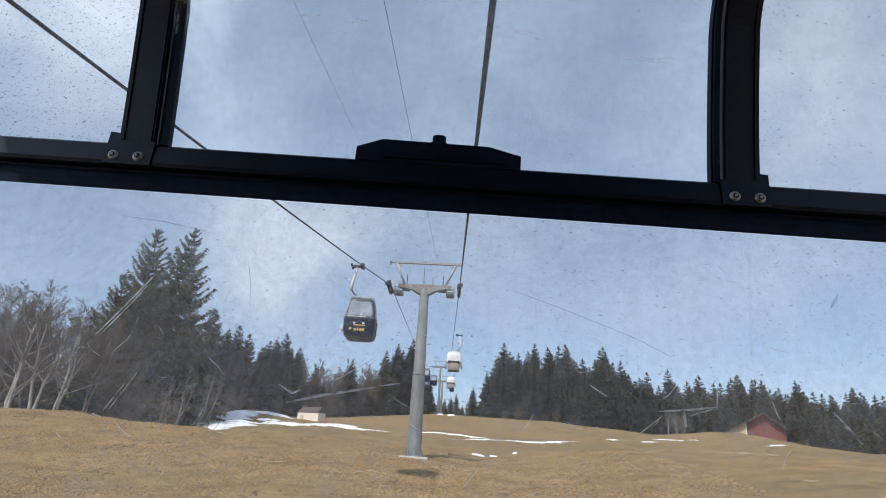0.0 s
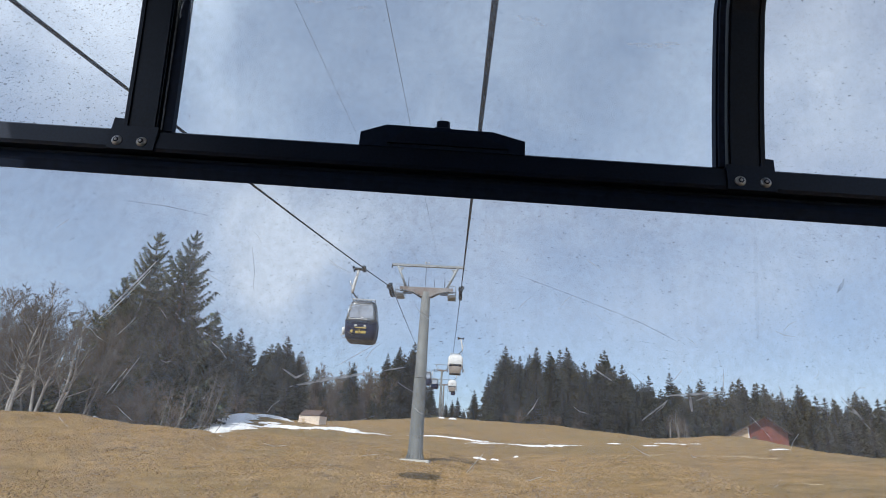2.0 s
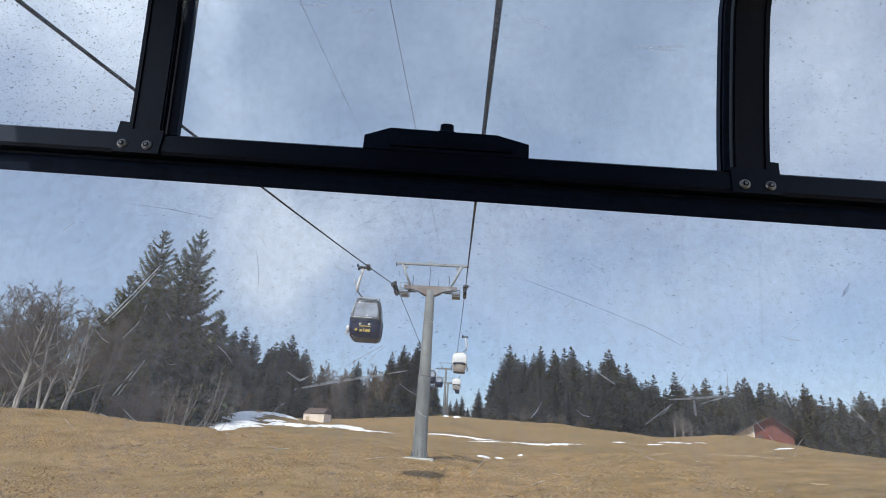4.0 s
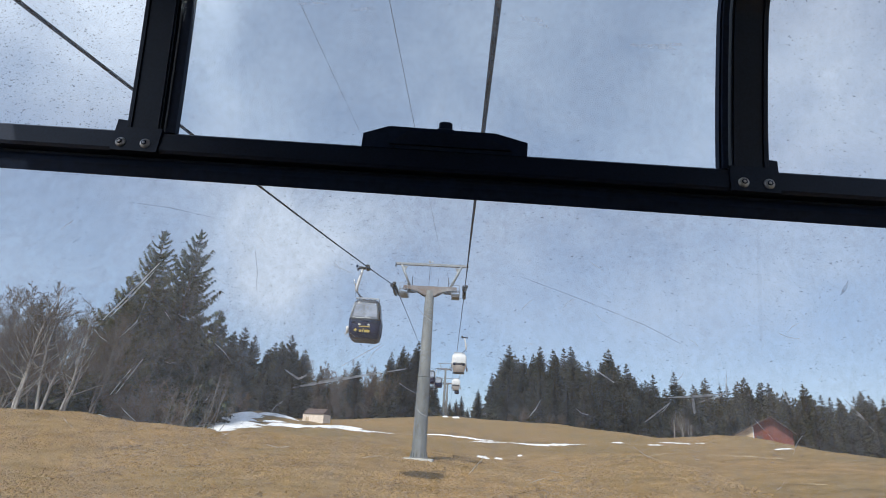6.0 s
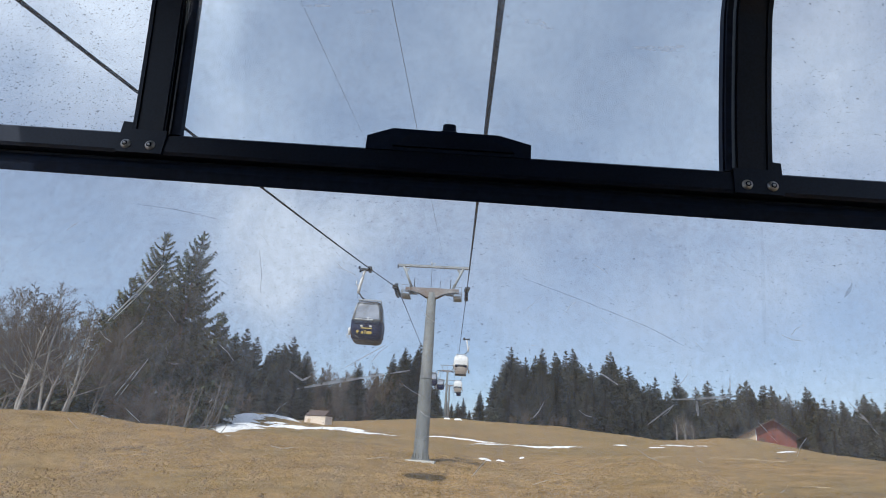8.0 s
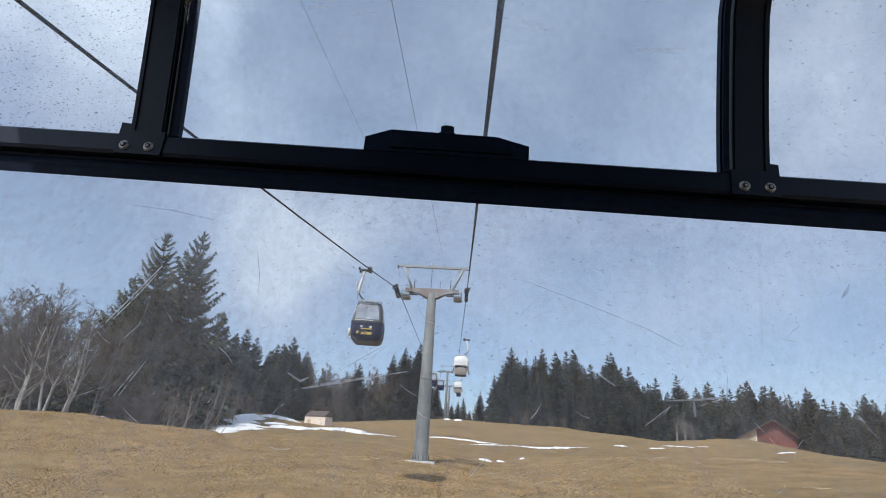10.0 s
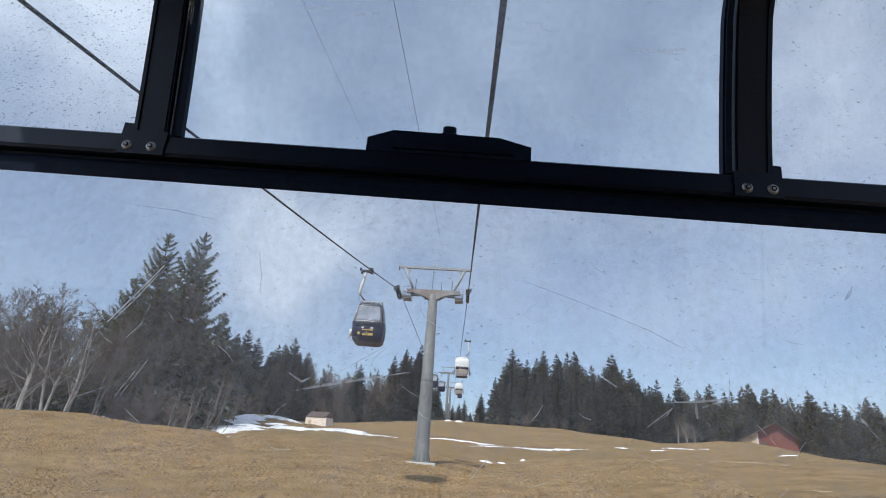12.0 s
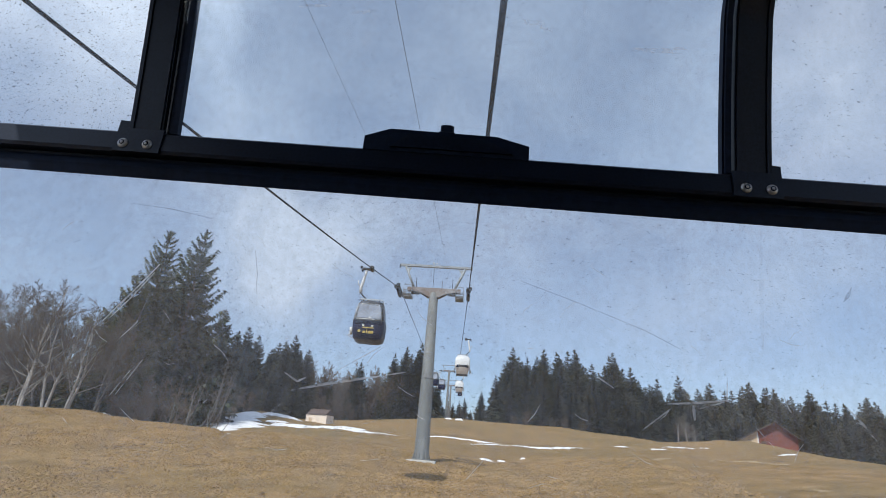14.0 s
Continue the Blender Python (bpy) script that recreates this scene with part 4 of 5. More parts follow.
    part("cable_loop", tube([(-0.7, -0.05, b + 2.6), (-0.76, -0.05, b + 2.4), (-0.6, -0.05, b + 2.22), (-0.25, -0.05, b + 2.14)], 0.012, 5), DARK_STEEL, hang)
    grip = part("grip", joined(block(-0.32, -0.12, -0.3, 0.3, -0.12, 0.1, 0.03), block(-0.72, -0.3, -0.1, 0.1, -0.1, 0.02, 0.02)), DARK_STEEL, g, "dark steel rope grip")
    for yy in (-0.28, 0.28):
        part("grip_roller", tube([(-0.82, yy, -0.04), (-0.72, yy, -0.04)], 0.08, 10), BLACK_RUBBER, grip)
    if lettered:
        # maker's mark as plain shapes
        for x0, x1, z0, z1 in ((-0.24, -0.10, 0.26, 0.38), (-0.06, -0.01, 0.26, 0.46), (0.03, 0.30, 0.26, 0.40)):
            part("emblem_bar", block(x0, x1, -1.012, -0.955, b + z0, b + z1, 0.02), YELLOW_PAINT, g)
        part("emblem_strip", block(-0.27, 0.3, -1.015, -0.96, b + 0.53, b + 0.58), YELLOW_PAINT, g)
        part("emblem_figure", moved(block(-0.06, 0.06, -1.012, -0.955, -0.07, 0.07, 0.02), Matrix.Translation((-0.42, 0, b + 0.36)) @ Matrix.Rotation(0.6, 4, "Y")), YELLOW_PAINT, g)
        for xx in (-0.24, 0.22):
            part("white_patch", block(xx - 0.06, xx + 0.06, -1.016, -0.96, b + 0.62, b + 0.70), WHITE_PAINT, g)
        number = lettering("26", 0.13, WHITE_PAINT, g, Matrix.Translation((0.05, -0.975, b + 1.1)) @ Matrix.Rotation(radians(77), 4, "X"), "cabin_number")
    return g


SHEEN = grainy("bright_glazing", (0.30, 0.31, 0.32), (0.44, 0.45, 0.46), 1.2, 0.08, 0.55, fine=1.6, spec=0.9)
BLUE_CABIN = "dark blue gondola cabin with smoked windows and yellow emblem"
gondola(pose(-4.78, 27.6, haul_left(27.6), 0, 0, 4) @ Matrix.Scale(0.94, 4), BLUE_PAINT, BLUE_CABIN, True)
gondola(pose(-4.72 + bend(95) + 0.75, 95, haul_left(95)), BLUE_PAINT, "blue gondola cabin with smoked windows on the far rope")
gondola(pose(-4.72 + bend(125) + 1.5, 125, haul_left(125)), BLUE_PAINT, "blue gondola cabin with smoked windows on the far rope")
WHITE_CABIN = "white gondola cabin with a dark window band climbing the rope"
gondola(pose(0.16 + bend(63), 63, haul_right(63), 0, 0, 180), WHITE_PAINT, WHITE_CABIN)
gondola(pose(0.4 + bend(110), 110, haul_right(110), 0, 0, 180), WHITE_PAINT, WHITE_CABIN)
gondola(pose(-1.2, 215, haul_right(215) - 2.0, 0, 0, 180), BLUE_PAINT, "blue gondola cabin with smoked windows on the far rope")

# ---------------------------------------------------------------- buildings
def barn():
    b = thing("barn", Matrix.Translation((65.2, 126.0, 7.3)) @ Matrix.Rotation(radians(-22), 4, "Z") @ Matrix.Scale(0.74, 4), "red-stained wooden barn with a long grey catslide roof", "barn")
    part("gable_wall", prism([(-4.6, -5), (5.1, -5), (5.1, 1.7), (0.05, 5.7), (-4.6, 3.1)], 0, 0.18, "y"), RED_WOOD, b, "red-stained board gable")
    for k in range(20):
        x = -4.5 + 0.49 * k
        top = 5.7 - (0.56 * (0.05 - x) if x < 0.05 else 0.79 * (x - 0.05))
        part("cover_strip", block(x - 0.03, x + 0.03, -0.03, 0.0, -1.4, top - 0.1), RED_WOOD, b)
    part("lean_to_wall", prism([(-9.6, -5), (-4.64, -5), (-4.64, 3.05), (-9.6, 0.3)], -0.5, -0.35, "y"), TAN_WOOD, b, "pale weathered board wall of the lean-to")
    part("corner_board", block(-4.75, -4.5, -0.56, 0.0, -1.4, 2.9), WHITE_PAINT, b)
    part("side_wall", block(5.0, 5.15, 0.1, 10, -5, 1.75), RED_WOOD, b)
    part("back_wall", prism([(-9.6, -5), (5.1, -5), (5.1, 1.7), (0.05, 5.7), (-9.6, 0.3)], 9.8, 10, "y"), TAN_WOOD, b)
    part("roof", prism([(0.05, 5.95), (-10.6, 0.05), (-10.6, -0.15), (0.05, 5.72)], -1.8, 10.6, "y"), ROOFING, b, "grey sheet roof slope reaching almost to the grass")
    part("roof", prism([(0.05, 5.95), (0.05, 5.72), (5.9, 1.05), (5.9, 1.25)], -1.8, 10.6, "y"), BROWN_SHEET, b)
    part("barge_board", prism([(0.05, 5.97), (-10.65, 0.04), (-10.65, -0.22), (0.05, 5.68)], -1.86, -1.8, "y"), BARK, b, "dark weathered barge board")
    # dark panel stands in for the shaded opening at the gable's lower left
    part("door", block(-3.9, -2.6, -0.05, 0.0, -1.4, 0.6), BARK, b, "dark brown panel in place of the shaded gap low in the gable")
    return b


def fence(x, y):
    f = thing("pasture_fence", Matrix.Translation((x, y, float(height(x, y)))) @ Matrix.Rotation(radians(-20), 4, "Z"), "grey wooden pasture fence beside the barn", "fence")
    for k in range(6):
        part("post", tube([(k * 1.3, 0, -0.4), (k * 1.3, 0, 1.0 + 0.08 * (k % 2))], 0.06, 6), BARK, f)
    for zz in (0.4, 0.8):
        part("rail", tube([(-0.2, -0.05, zz), (6.7, -0.05, zz - 0.05)], 0.03, 5), BARK, f)


def snow_hut(x, y):
    h = thing("pump_hut", Matrix.Translation((x, y, float(height(x, y)) - 0.45)) @ Matrix.Rotation(radians(-18), 4, "Z"), "small cream-rendered pump hut with a brown roof", "hut")
    part("wall", block(-2.2, 2.2, 0, 2.6, -0.5, 1.75, 0.03), PALE_WALL, h)
    part("roof", prism([(-0.1, 1.752), (-0.1, 1.83), (1.4, 2.85), (2.7, 1.83), (2.7, 1.752)], -2.1, 2.1), BROWN_SHEET, h, "dark brown pitched sheet roof")
    part("door", block(-1.5, -0.85, -0.03, 0.0, 0.0, 1.2), TAN_WOOD, h)


barn()
fence(64.0, 122.5)
snow_hut(-26.8, 108.5)

# ---------------------------------------------------------------- snow
BIG = "broad tongue of old snow banked beside the gully"
snow_patch([(-31.0, 75.5), (-32.0, 80), (-33.2, 87), (-34.2, 93), (-34.4, 98)], 6.0, 1, 0.3, BIG)
snow_patch([(-31.5, 87), (-27, 90.5), (-22, 93.5), (-17, 95), (-12.5, 93), (-9.5, 92.5), (-6.8, 93.5)], 4.2, 3)
snow_patch([(-22.7, 98), (-19, 100), (-15, 96.5)], 2.6, 4)
snow_patch([(-33.0, 96), (-30.0, 99), (-27.2, 102)], 1.6, 2, 0.35, "lumpy ridge of old snow pushed up on the slope")
snow_patch([(-30.4, 91), (-27.3, 94.5)], 1.3, 7)
snow_patch([(-8, 94), (-4.8, 95.2), (-1.2, 96.2), (2.5, 92.5), (6.2, 88.6)], 1.0, 5)
snow_patch([(-0.4, 80.5), (3, 80.2), (10.7, 83.5), (16, 88), (20.0, 92.0)], 2.2, 6)
snow_patch([(1.6, 51.9), (2.3, 52.6), (2.9, 52.5)], 0.55, 8)
snow_patch([(3.3, 53.6), (4.0, 53.0)], 0.45, 9)
snow_patch([(5.5, 55.5), (6.0, 55.3)], 0.35, 10)
snow_patch([(25, 99), (27.5, 99.4)], 0.9, 11)
snow_patch([(34, 103.5), (37, 105), (40.5, 104)], 1.6, 12)
snow_patch([(42, 108), (44, 108)], 0.8, 13)
snow_patch([(49, 95), (52, 94.5)], 1.0, 14)
snow_patch([(-38, 66), (-33, 65), (-27, 63), (-22, 62)], 2.6, 15)
snow_patch([(-46, 67), (-40, 69), (-34, 70)], 2.2, 16)
snow_patch([(-24, 60), (-19, 58.5), (-15, 57.5)], 0.8, 17)
snow_patch([(-36.5, 80), (-33.5, 79)], 0.8, 18)
snow_patch([(-40.2, 65.2), (-38.9, 64.4)], 0.8, 27, 0.1, "remnant of old snow under the dark trees")
snow_patch([(-62, 84), (-57, 83)], 1.0, 28, 0.3, "remnant of old snow under the dark trees")
snow_patch([(-60, 110), (-56, 112)], 1.5, 19)
snow_patch([(-72, 130), (-66, 131)], 2.5, 20)
snow_patch([(-4.4, 153), (-2.6, 153.6)], 0.9, 21, 0.3)
snow_patch([(-1.8, 153.4), (0.4, 153)], 1.1, 25, 0.4)
snow_patch([(-44, 121), (-38, 123), (-33, 122)], 2.6, 23, 0.3, "remnant of old snow under the dark trees")
snow_patch([(-30, 119), (-26, 120)], 1.6, 24, 0.3, "remnant of old snow under the dark trees")
snow_patch([(30, 97), (33, 97.6)], 0.7, 26)

# a trodden line of bleached grass across the slope, and dark molehills
snow_patch([(11.6, 46.0), (15, 49.0), (20.5, 56), (26, 62), (28.8, 61), (28.6, 54), (29, 48), (31, 46.2)], 0.75, 41, 0.09, "trodden line of bleached grass across the meadow", PALE_GRASS)
snow_patch([(17.6, 32.6), (19.2, 32.2)], 0.4, 42, 0.03, "trodden line of bleached grass across the meadow", PALE_GRASS)


def molehill(x, y, r, seed):
    rg = random.Random(seed)
    rings = []
    for q, zz in ((1.15, -0.06), (1.0, 0.04), (0.7, 0.3), (0.35, 0.46)):
        rings.append([(r * q * math.cos(6.283 * k / 10) * rg.uniform(0.8, 1.2), r * q * math.sin(6.283 * k / 10) * rg.uniform(0.8, 1.2), r * zz * rg.uniform(0.85, 1.15)) for k in range(10)])
    ob = part("molehill", loft(rings, False), SOIL)
    ob.matrix_basis = stood(x, y)
    return tagged(ob, "small dark molehill of loose earth in the grass", "molehill", "molehills in the meadow")


for k, (x, y, r) in enumerate(((11.8, 42.1, 0.22), (10.8, 34.1, 0.16), (13.4, 35.4, 0.17), (37.1, 71.4, 0.35), (41.1, 73.2, 0.3), (16.2, 38.4, 0.12), (22.5, 44, 0.16), (6.1, 33.2, 0.1), (-9.4, 33.8, 0.14), (-13.2, 37.6, 0.16), (-18.8, 35.2, 0.13), (-6.3, 30.8, 0.1), (9.0, 50.2, 0.2), (-8.2, 52, 0.22), (5.1, 39.3, 0.14))):
    molehill(x, y, r, 80 + k)

# ---------------------------------------------------------------- trees
NEAR_FIR = [spruce_shapes(s, 30, 8.6, 34, 6, 16, 0.05, 0.84, (0.5, 0.9), (0.5, 0.85), 0.24) for s in (11, 12, 13)]
MID_FIR = [spruce_shapes(s, 22, 5.8, 38, 6, 9, 0.05, 0.8, (0.35, 0.7), (0.15, 0.45), 0.36, 0.7) for s in (21, 22, 23)]
FAR_FIR = [spruce_shapes(s, 26, r, 44, 7, 7, 0.04, 0.9, (0.4, 0.75), (0.08, 0.3), 0.38, 0.75) for s, r in ((31, 7.2), (32, 6.5), (33, 8.0), (34, 6.9), (35, 7.5))]

def plant(shapes, rows, label, group, needles=NEEDLES):
    """Trees of a few kinds at rows of x, y, height and lean; alike ones share their meshes."""
    first = {}
    for i, (x, y, tall, lean) in enumerate(rows):
        k = i % len(shapes)
        own = max(v[2] for v in shapes[k][1][0])
        m = stood(x, y, i * 77 % 360, tall / own, lean)
        if k not in first:
            first[k] = spruce(Matrix.Identity(4), shapes[k], label, group, needles)
            proto = first[k]
            proto.matrix_basis = m
        else:
            c = copy_thing(first[k], Matrix.Identity(4))
            c.matrix_basis = m


plant(NEAR_FIR, [(-46.9, 80.6, 32.2, 1.0), (-41.6, 80.6, 31.0, 1.5), (-48.6, 79, 24.5, -1), (-44.3, 77.5, 23.0, 1), (-48.6, 82, 20.5, 0), (-39.3, 82, 19.0, 0), (-51.8, 86, 17.0, 0), (-45.8, 77, 21.5, 0), (-47.2, 75.5, 19, 0), (-58.0, 75, 16.5, 0), (-43, 75, 15, 0), (-63, 84, 15, 0), (-59, 79, 10, 0), (-66, 82, 11, 0), (-72, 86, 12, 0), (-62, 74, 8, 0), (-69, 78, 8, 0), (-78, 92, 12, 0), (-50.6, 68.5, 15.5, 0), (-41, 74, 10, 0), (-38.6, 75, 7, 0)], "tall dark green spruce with drooping ragged boughs by the gully", "spruces by the gully", NEAR_NEEDLES)
plant(MID_FIR, [(-37.5, 86, 17.5, 0), (-45.5, 90, 17.5, 0), (-55.0, 142, 21.5, 0), (-58.5, 143, 20.5, 0), (-52.5, 142, 19.5, 0), (-46.5, 140, 18.0, 0), (-44, 138, 18.0, 0), (-42, 140, 20.0, 0), (-49.5, 147, 17, 0), (-63.5, 145, 17.5, 0), (-39.6, 143, 17.0, 0), (-50, 133, 13, 0), (-45, 134, 11, 0), (-43.2, 137, 17, 0), (-47.5, 138, 16, 0), (-41, 136, 14, 0), (-39, 134, 11, 0), (-56.5, 139, 18, 0), (-61, 140, 15, 0), (-53.5, 138, 15, 0)], "dark green spruce in the clump above the gully", "spruces above the gully")

rng = random.Random(4)
belt = []
# wood across the lift line, left of the towers
for k in range(44):
    u = k / 43
    x = -62 + 46 * u + rng.uniform(-1.5, 1.5)
    y = 192 + rng.uniform(-8, 26)
    tall, scrub = (21, False) if x < -54 or x > -21.5 else (16.0, True)
    if not scrub or k % 5 < 4:
        belt.append((x, y, tall + rng.uniform(-4, 4), rng.uniform(-1, 1)))
belt += [(-23.0, 188, 22.0, 0), (-19.2, 188, 24.0, 0), (-15.4, 188, 23.0, 0), (-21, 186, 18, 0), (-17.3, 185, 21, 0), (-13.6, 186, 17, 0), (-11, 196, 15, 0), (-9, 200, 13, 0)]
for k in range(9):
    belt.append((-12 + 2.6 * k, 262 + rng.uniform(-6, 10), 11 + rng.uniform(-2, 4), 0))
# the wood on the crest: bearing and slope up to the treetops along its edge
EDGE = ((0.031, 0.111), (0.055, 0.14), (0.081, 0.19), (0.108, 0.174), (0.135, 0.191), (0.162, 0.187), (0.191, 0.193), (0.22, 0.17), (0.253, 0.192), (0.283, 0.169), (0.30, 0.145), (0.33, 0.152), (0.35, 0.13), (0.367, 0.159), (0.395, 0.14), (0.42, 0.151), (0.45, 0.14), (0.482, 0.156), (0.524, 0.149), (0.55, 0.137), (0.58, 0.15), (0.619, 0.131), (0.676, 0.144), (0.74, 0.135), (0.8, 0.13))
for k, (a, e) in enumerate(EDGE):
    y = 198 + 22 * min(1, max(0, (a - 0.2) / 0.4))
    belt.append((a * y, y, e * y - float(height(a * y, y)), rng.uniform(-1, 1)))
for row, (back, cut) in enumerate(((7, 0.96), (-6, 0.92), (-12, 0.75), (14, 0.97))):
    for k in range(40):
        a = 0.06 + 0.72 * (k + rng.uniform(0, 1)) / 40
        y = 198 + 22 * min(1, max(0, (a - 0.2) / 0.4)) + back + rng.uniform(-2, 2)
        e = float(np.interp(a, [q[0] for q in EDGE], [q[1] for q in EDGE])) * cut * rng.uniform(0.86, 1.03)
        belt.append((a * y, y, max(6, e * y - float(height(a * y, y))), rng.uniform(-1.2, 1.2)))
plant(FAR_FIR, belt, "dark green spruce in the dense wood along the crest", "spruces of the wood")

BARE = [broadleaf_shapes(k, 16, f, 19, l, 0.2, 0.42, 0.0095, (8, 6), 0.024) for k, f, l in ((41, 2, 0.03), (42, 1, 0.0), (43, 3, -0.02))]
SHRUB = [broadleaf_shapes(k, 7, 3, 8, 0.04, 0.15, 0.42, 0.010, (5, 4), 0.028) for k in (51, 52)]
PALE_SHRUB = [broadleaf_shapes(k, 7, 3, 9, 0.03, 0.2, 0.4, 0.012, (5, 3), 0.028) for k in (53, 54)]
SCRUB = [broadleaf_shapes(k, 15, 2, 15, 0.0, 0.15, 0.42, 0.008, (8, 6), 0.035) for k in (81, 82)]
STOUT = [broadleaf_shapes(k, 16, 2, 17, 0.07, 0.22, 0.42, 0.012, (9, 6), 0.022) for k in (71, 74)]
BIRCH = [broadleaf_shapes(k, 9, 1, 9, l, 0.3, 0.24, 0.0075, (6, 4), 0.018) for k, l in ((61, 0.22), (62, 0.32), (63, 0.14))]

def plant_bare(shapes, rows, bark, label, group, name="bare_tree", twigs=None):
    first = {}
    for i, (x, y, size, turn) in enumerate(rows):
        k, m = i % len(shapes), stood(x, y, turn, size, 0)
        if k not in first:
            first[k] = bare_tree(m, shapes[k], bark, label, group, name, twigs)
        else:
            c = copy_thing(first[k], Matrix.Identity(4))
            c.matrix_basis = m


plant_bare(BARE, [(-51.5, 64, 1.14, 0), (-48.6, 66, 1.08, 200), (-39.9, 63, 0.75, 90), (-55.5, 68, 1.05, 80), (-60, 72, 1.1, 120), (-64, 76, 1.1, 10), (-52, 73, 1.05, 160), (-70, 80, 1.15, 230), (-58, 64, 0.9, 330), (-68, 73, 1.0, 60), (-76, 88, 1.2, 190), (-56, 76, 1.05, 130)], GREY_BARK, "leafless broadleaf tree with grey-brown trunk at the meadow's edge", "bare trees at the meadow's edge")
plant_bare(STOUT, [(-46.9, 60.6, 1.0, 0), (-44.4, 61.0, 0.95, 150), (-41.6, 60.6, 0.8, -70), (-50.5, 61, 0.9, 220)], PALE_BARK, "stout leafless tree with forked pale trunk at the meadow's edge", "bare trees at the meadow's edge")
plant_bare(SHRUB, [(-41, 71, 0.7, 0), (-38.5, 74, 0.7, 70), (-36, 77, 0.65, 210), (-34.2, 80, 0.5, 300), (-42.8, 74, 0.7, 50), (-37.2, 76, 0.65, 330), (-57, 70, 0.5, 280), (-39.5, 66.5, 0.5, 240), (-30, 184, 1.2, 10), (-38, 184, 1.4, 60), (-42, 183, 1.5, 150), (-46, 185, 1.4, 220), (-34, 182, 1.1, 300), (-50, 184, 1.3, 40), (-5, 200, 0.8, 120), (0, 205, 0.8, 30), (5, 204, 0.9, 200), (9, 200, 0.8, 80), (53, 143, 0.8, 20), (-52, 126, 1.0, 0), (-46, 124, 0.9, 90)], BARK, "leafless brown thicket shrub below the spruces", "thicket shrubs", "bare_shrub", RUSSET)
plant_bare(SCRUB, [(-52 + 1.55 * k + (k * 37 % 10) * 0.12, 187 + (k * 53 % 17), 1.0 + (k * 29 % 10) * 0.035, k * 71 % 360) for k in range(19)], BARK, "leafless brown tree in the scrubby wood behind the hut", "bare trees behind the hut", "bare_tree", RUSSET)
thicket = []
for k in range(34):
    a = 0.07 + 0.68 * (k + rng.uniform(0.0, 1.0)) / 34
    y = 178 + 22 * min(1, max(0, (a - 0.2) / 0.4)) + rng.uniform(-3, 3)
    thicket.append((a * y, y, rng.uniform(0.4, 1.0), rng.uniform(0, 360)))
plant_bare(SHRUB, thicket, BARK, "leafless brown shrub along the edge of the wood", "shrubs along the wood", "bare_shrub", RUSSET)
plant_bare(SHRUB, [(-38.6, 63.5, 0.75, 20), (-36.4, 64.5, 0.9, 110), (-34.6, 64, 0.7, 200), (-33.4, 66.5, 0.85, 310), (-37.2, 67, 1.0, 65), (-35.4, 69, 1.0, 150)], BARK, "leafless brown bush at the lip of the gully", "bushes at the gully", "bare_shrub", RUSSET)
plant_bare(BIRCH, [(-31.0, 66, 0.9, 0), (-29.8, 66.4, 1.0, 20), (-28.6, 66, 0.95, -20), (-27.8, 67, 0.8, 10), (-32.2, 67, 0.85, -10), (-30.4, 65, 0.7, 30), (-33.0, 66, 0.75, 15), (-29.2, 67.5, 0.9, -30), (-28.2, 65.2, 0.6, 40), (-31.6, 64.6, 0.6, -15), (-27.0, 66.4, 0.65, 5)], BIRCH_BARK, "slender pale birch leaning out of the gully", "birches by the gully")
plant_bare(PALE_SHRUB, [(50.2, 140.5, 0.85, 60), (52.6, 141, 0.95, -40), (54.4, 142, 0.75, 10)], PALE_BARK, "pale leafless tree before the dark wood", "pale trees before the wood")

# ---------------------------------------------------------------- the cabin in which the camera rides
TILT = Matrix.Rotation(radians(1.55), 4, "Y")
cabin = thing("gondola_interior", Matrix.Translation((-0.0178, 0, 0)) @ TILT, "inside of a black-framed gondola with dusty curved panes", "gondola")
CURVE = [(1.15, 0.66), (1.138, 0.72), (1.119, 0.80), (1.092, 0.90), (1.071, 0.97), (1.05, 1.03), (1.0, 1.10), (0.9, 1.2), (0.72, 1.28), (0.5, 1.33), (0.3, 1.345)]


def ribbon(x0, x1, curve, out=0.0, deep=0.03):
    """A strip from x0 to x1 that follows the curved front, with thickness towards the cabin."""
    verts, n = [], len(curve)
    for i, (y, z) in enumerate(curve):
        a, b = curve[max(0, i - 1)], curve[min(n - 1, i + 1)]
        d = Vector((b[0] - a[0], b[1] - a[1])).normalized()
        nx, nz = -d.y, d.x  # towards the inside
        k = -0.027 * (z - 0.66)  # stays upright while the cabin hangs askew
        for off in (out, out + deep):
            verts += [(x0 + k, y + nx * off, z + nz * off), (x1 + k, y + nx * off, z + nz * off)]
    faces = []
    for i in range(n - 1):
        k = 4 * i
        faces += [(k, k + 1, k + 5, k + 4), (k + 2, k + 6, k + 7, k + 3), (k, k + 4, k + 6, k + 2), (k + 1, k + 3, k + 7, k + 5)]
    faces += [(0, 2, 3, 1), (4 * n - 4, 4 * n - 3, 4 * n - 1, 4 * n - 2)]
    return verts, faces


def eased(curve, per=5):
    """The same curve with smooth points between."""
    out = []
    for i in range(len(curve) - 1):
        p = [np.array(curve[min(max(j, 0), len(curve) - 1)]) for j in (i - 1, i, i + 1, i + 2)]
        for k in range(per):
            u = k / per
            q = 0.5 * (2 * p[1] + (p[2] - p[0]) * u + (2 * p[0] - 5 * p[1] + 4 * p[2] - p[3]) * u * u + (3 * p[1] - p[0] - 3 * p[2] + p[3]) * u ** 3)
            out.append((float(q[0]), float(q[1])))
    return out + [curve[-1]]


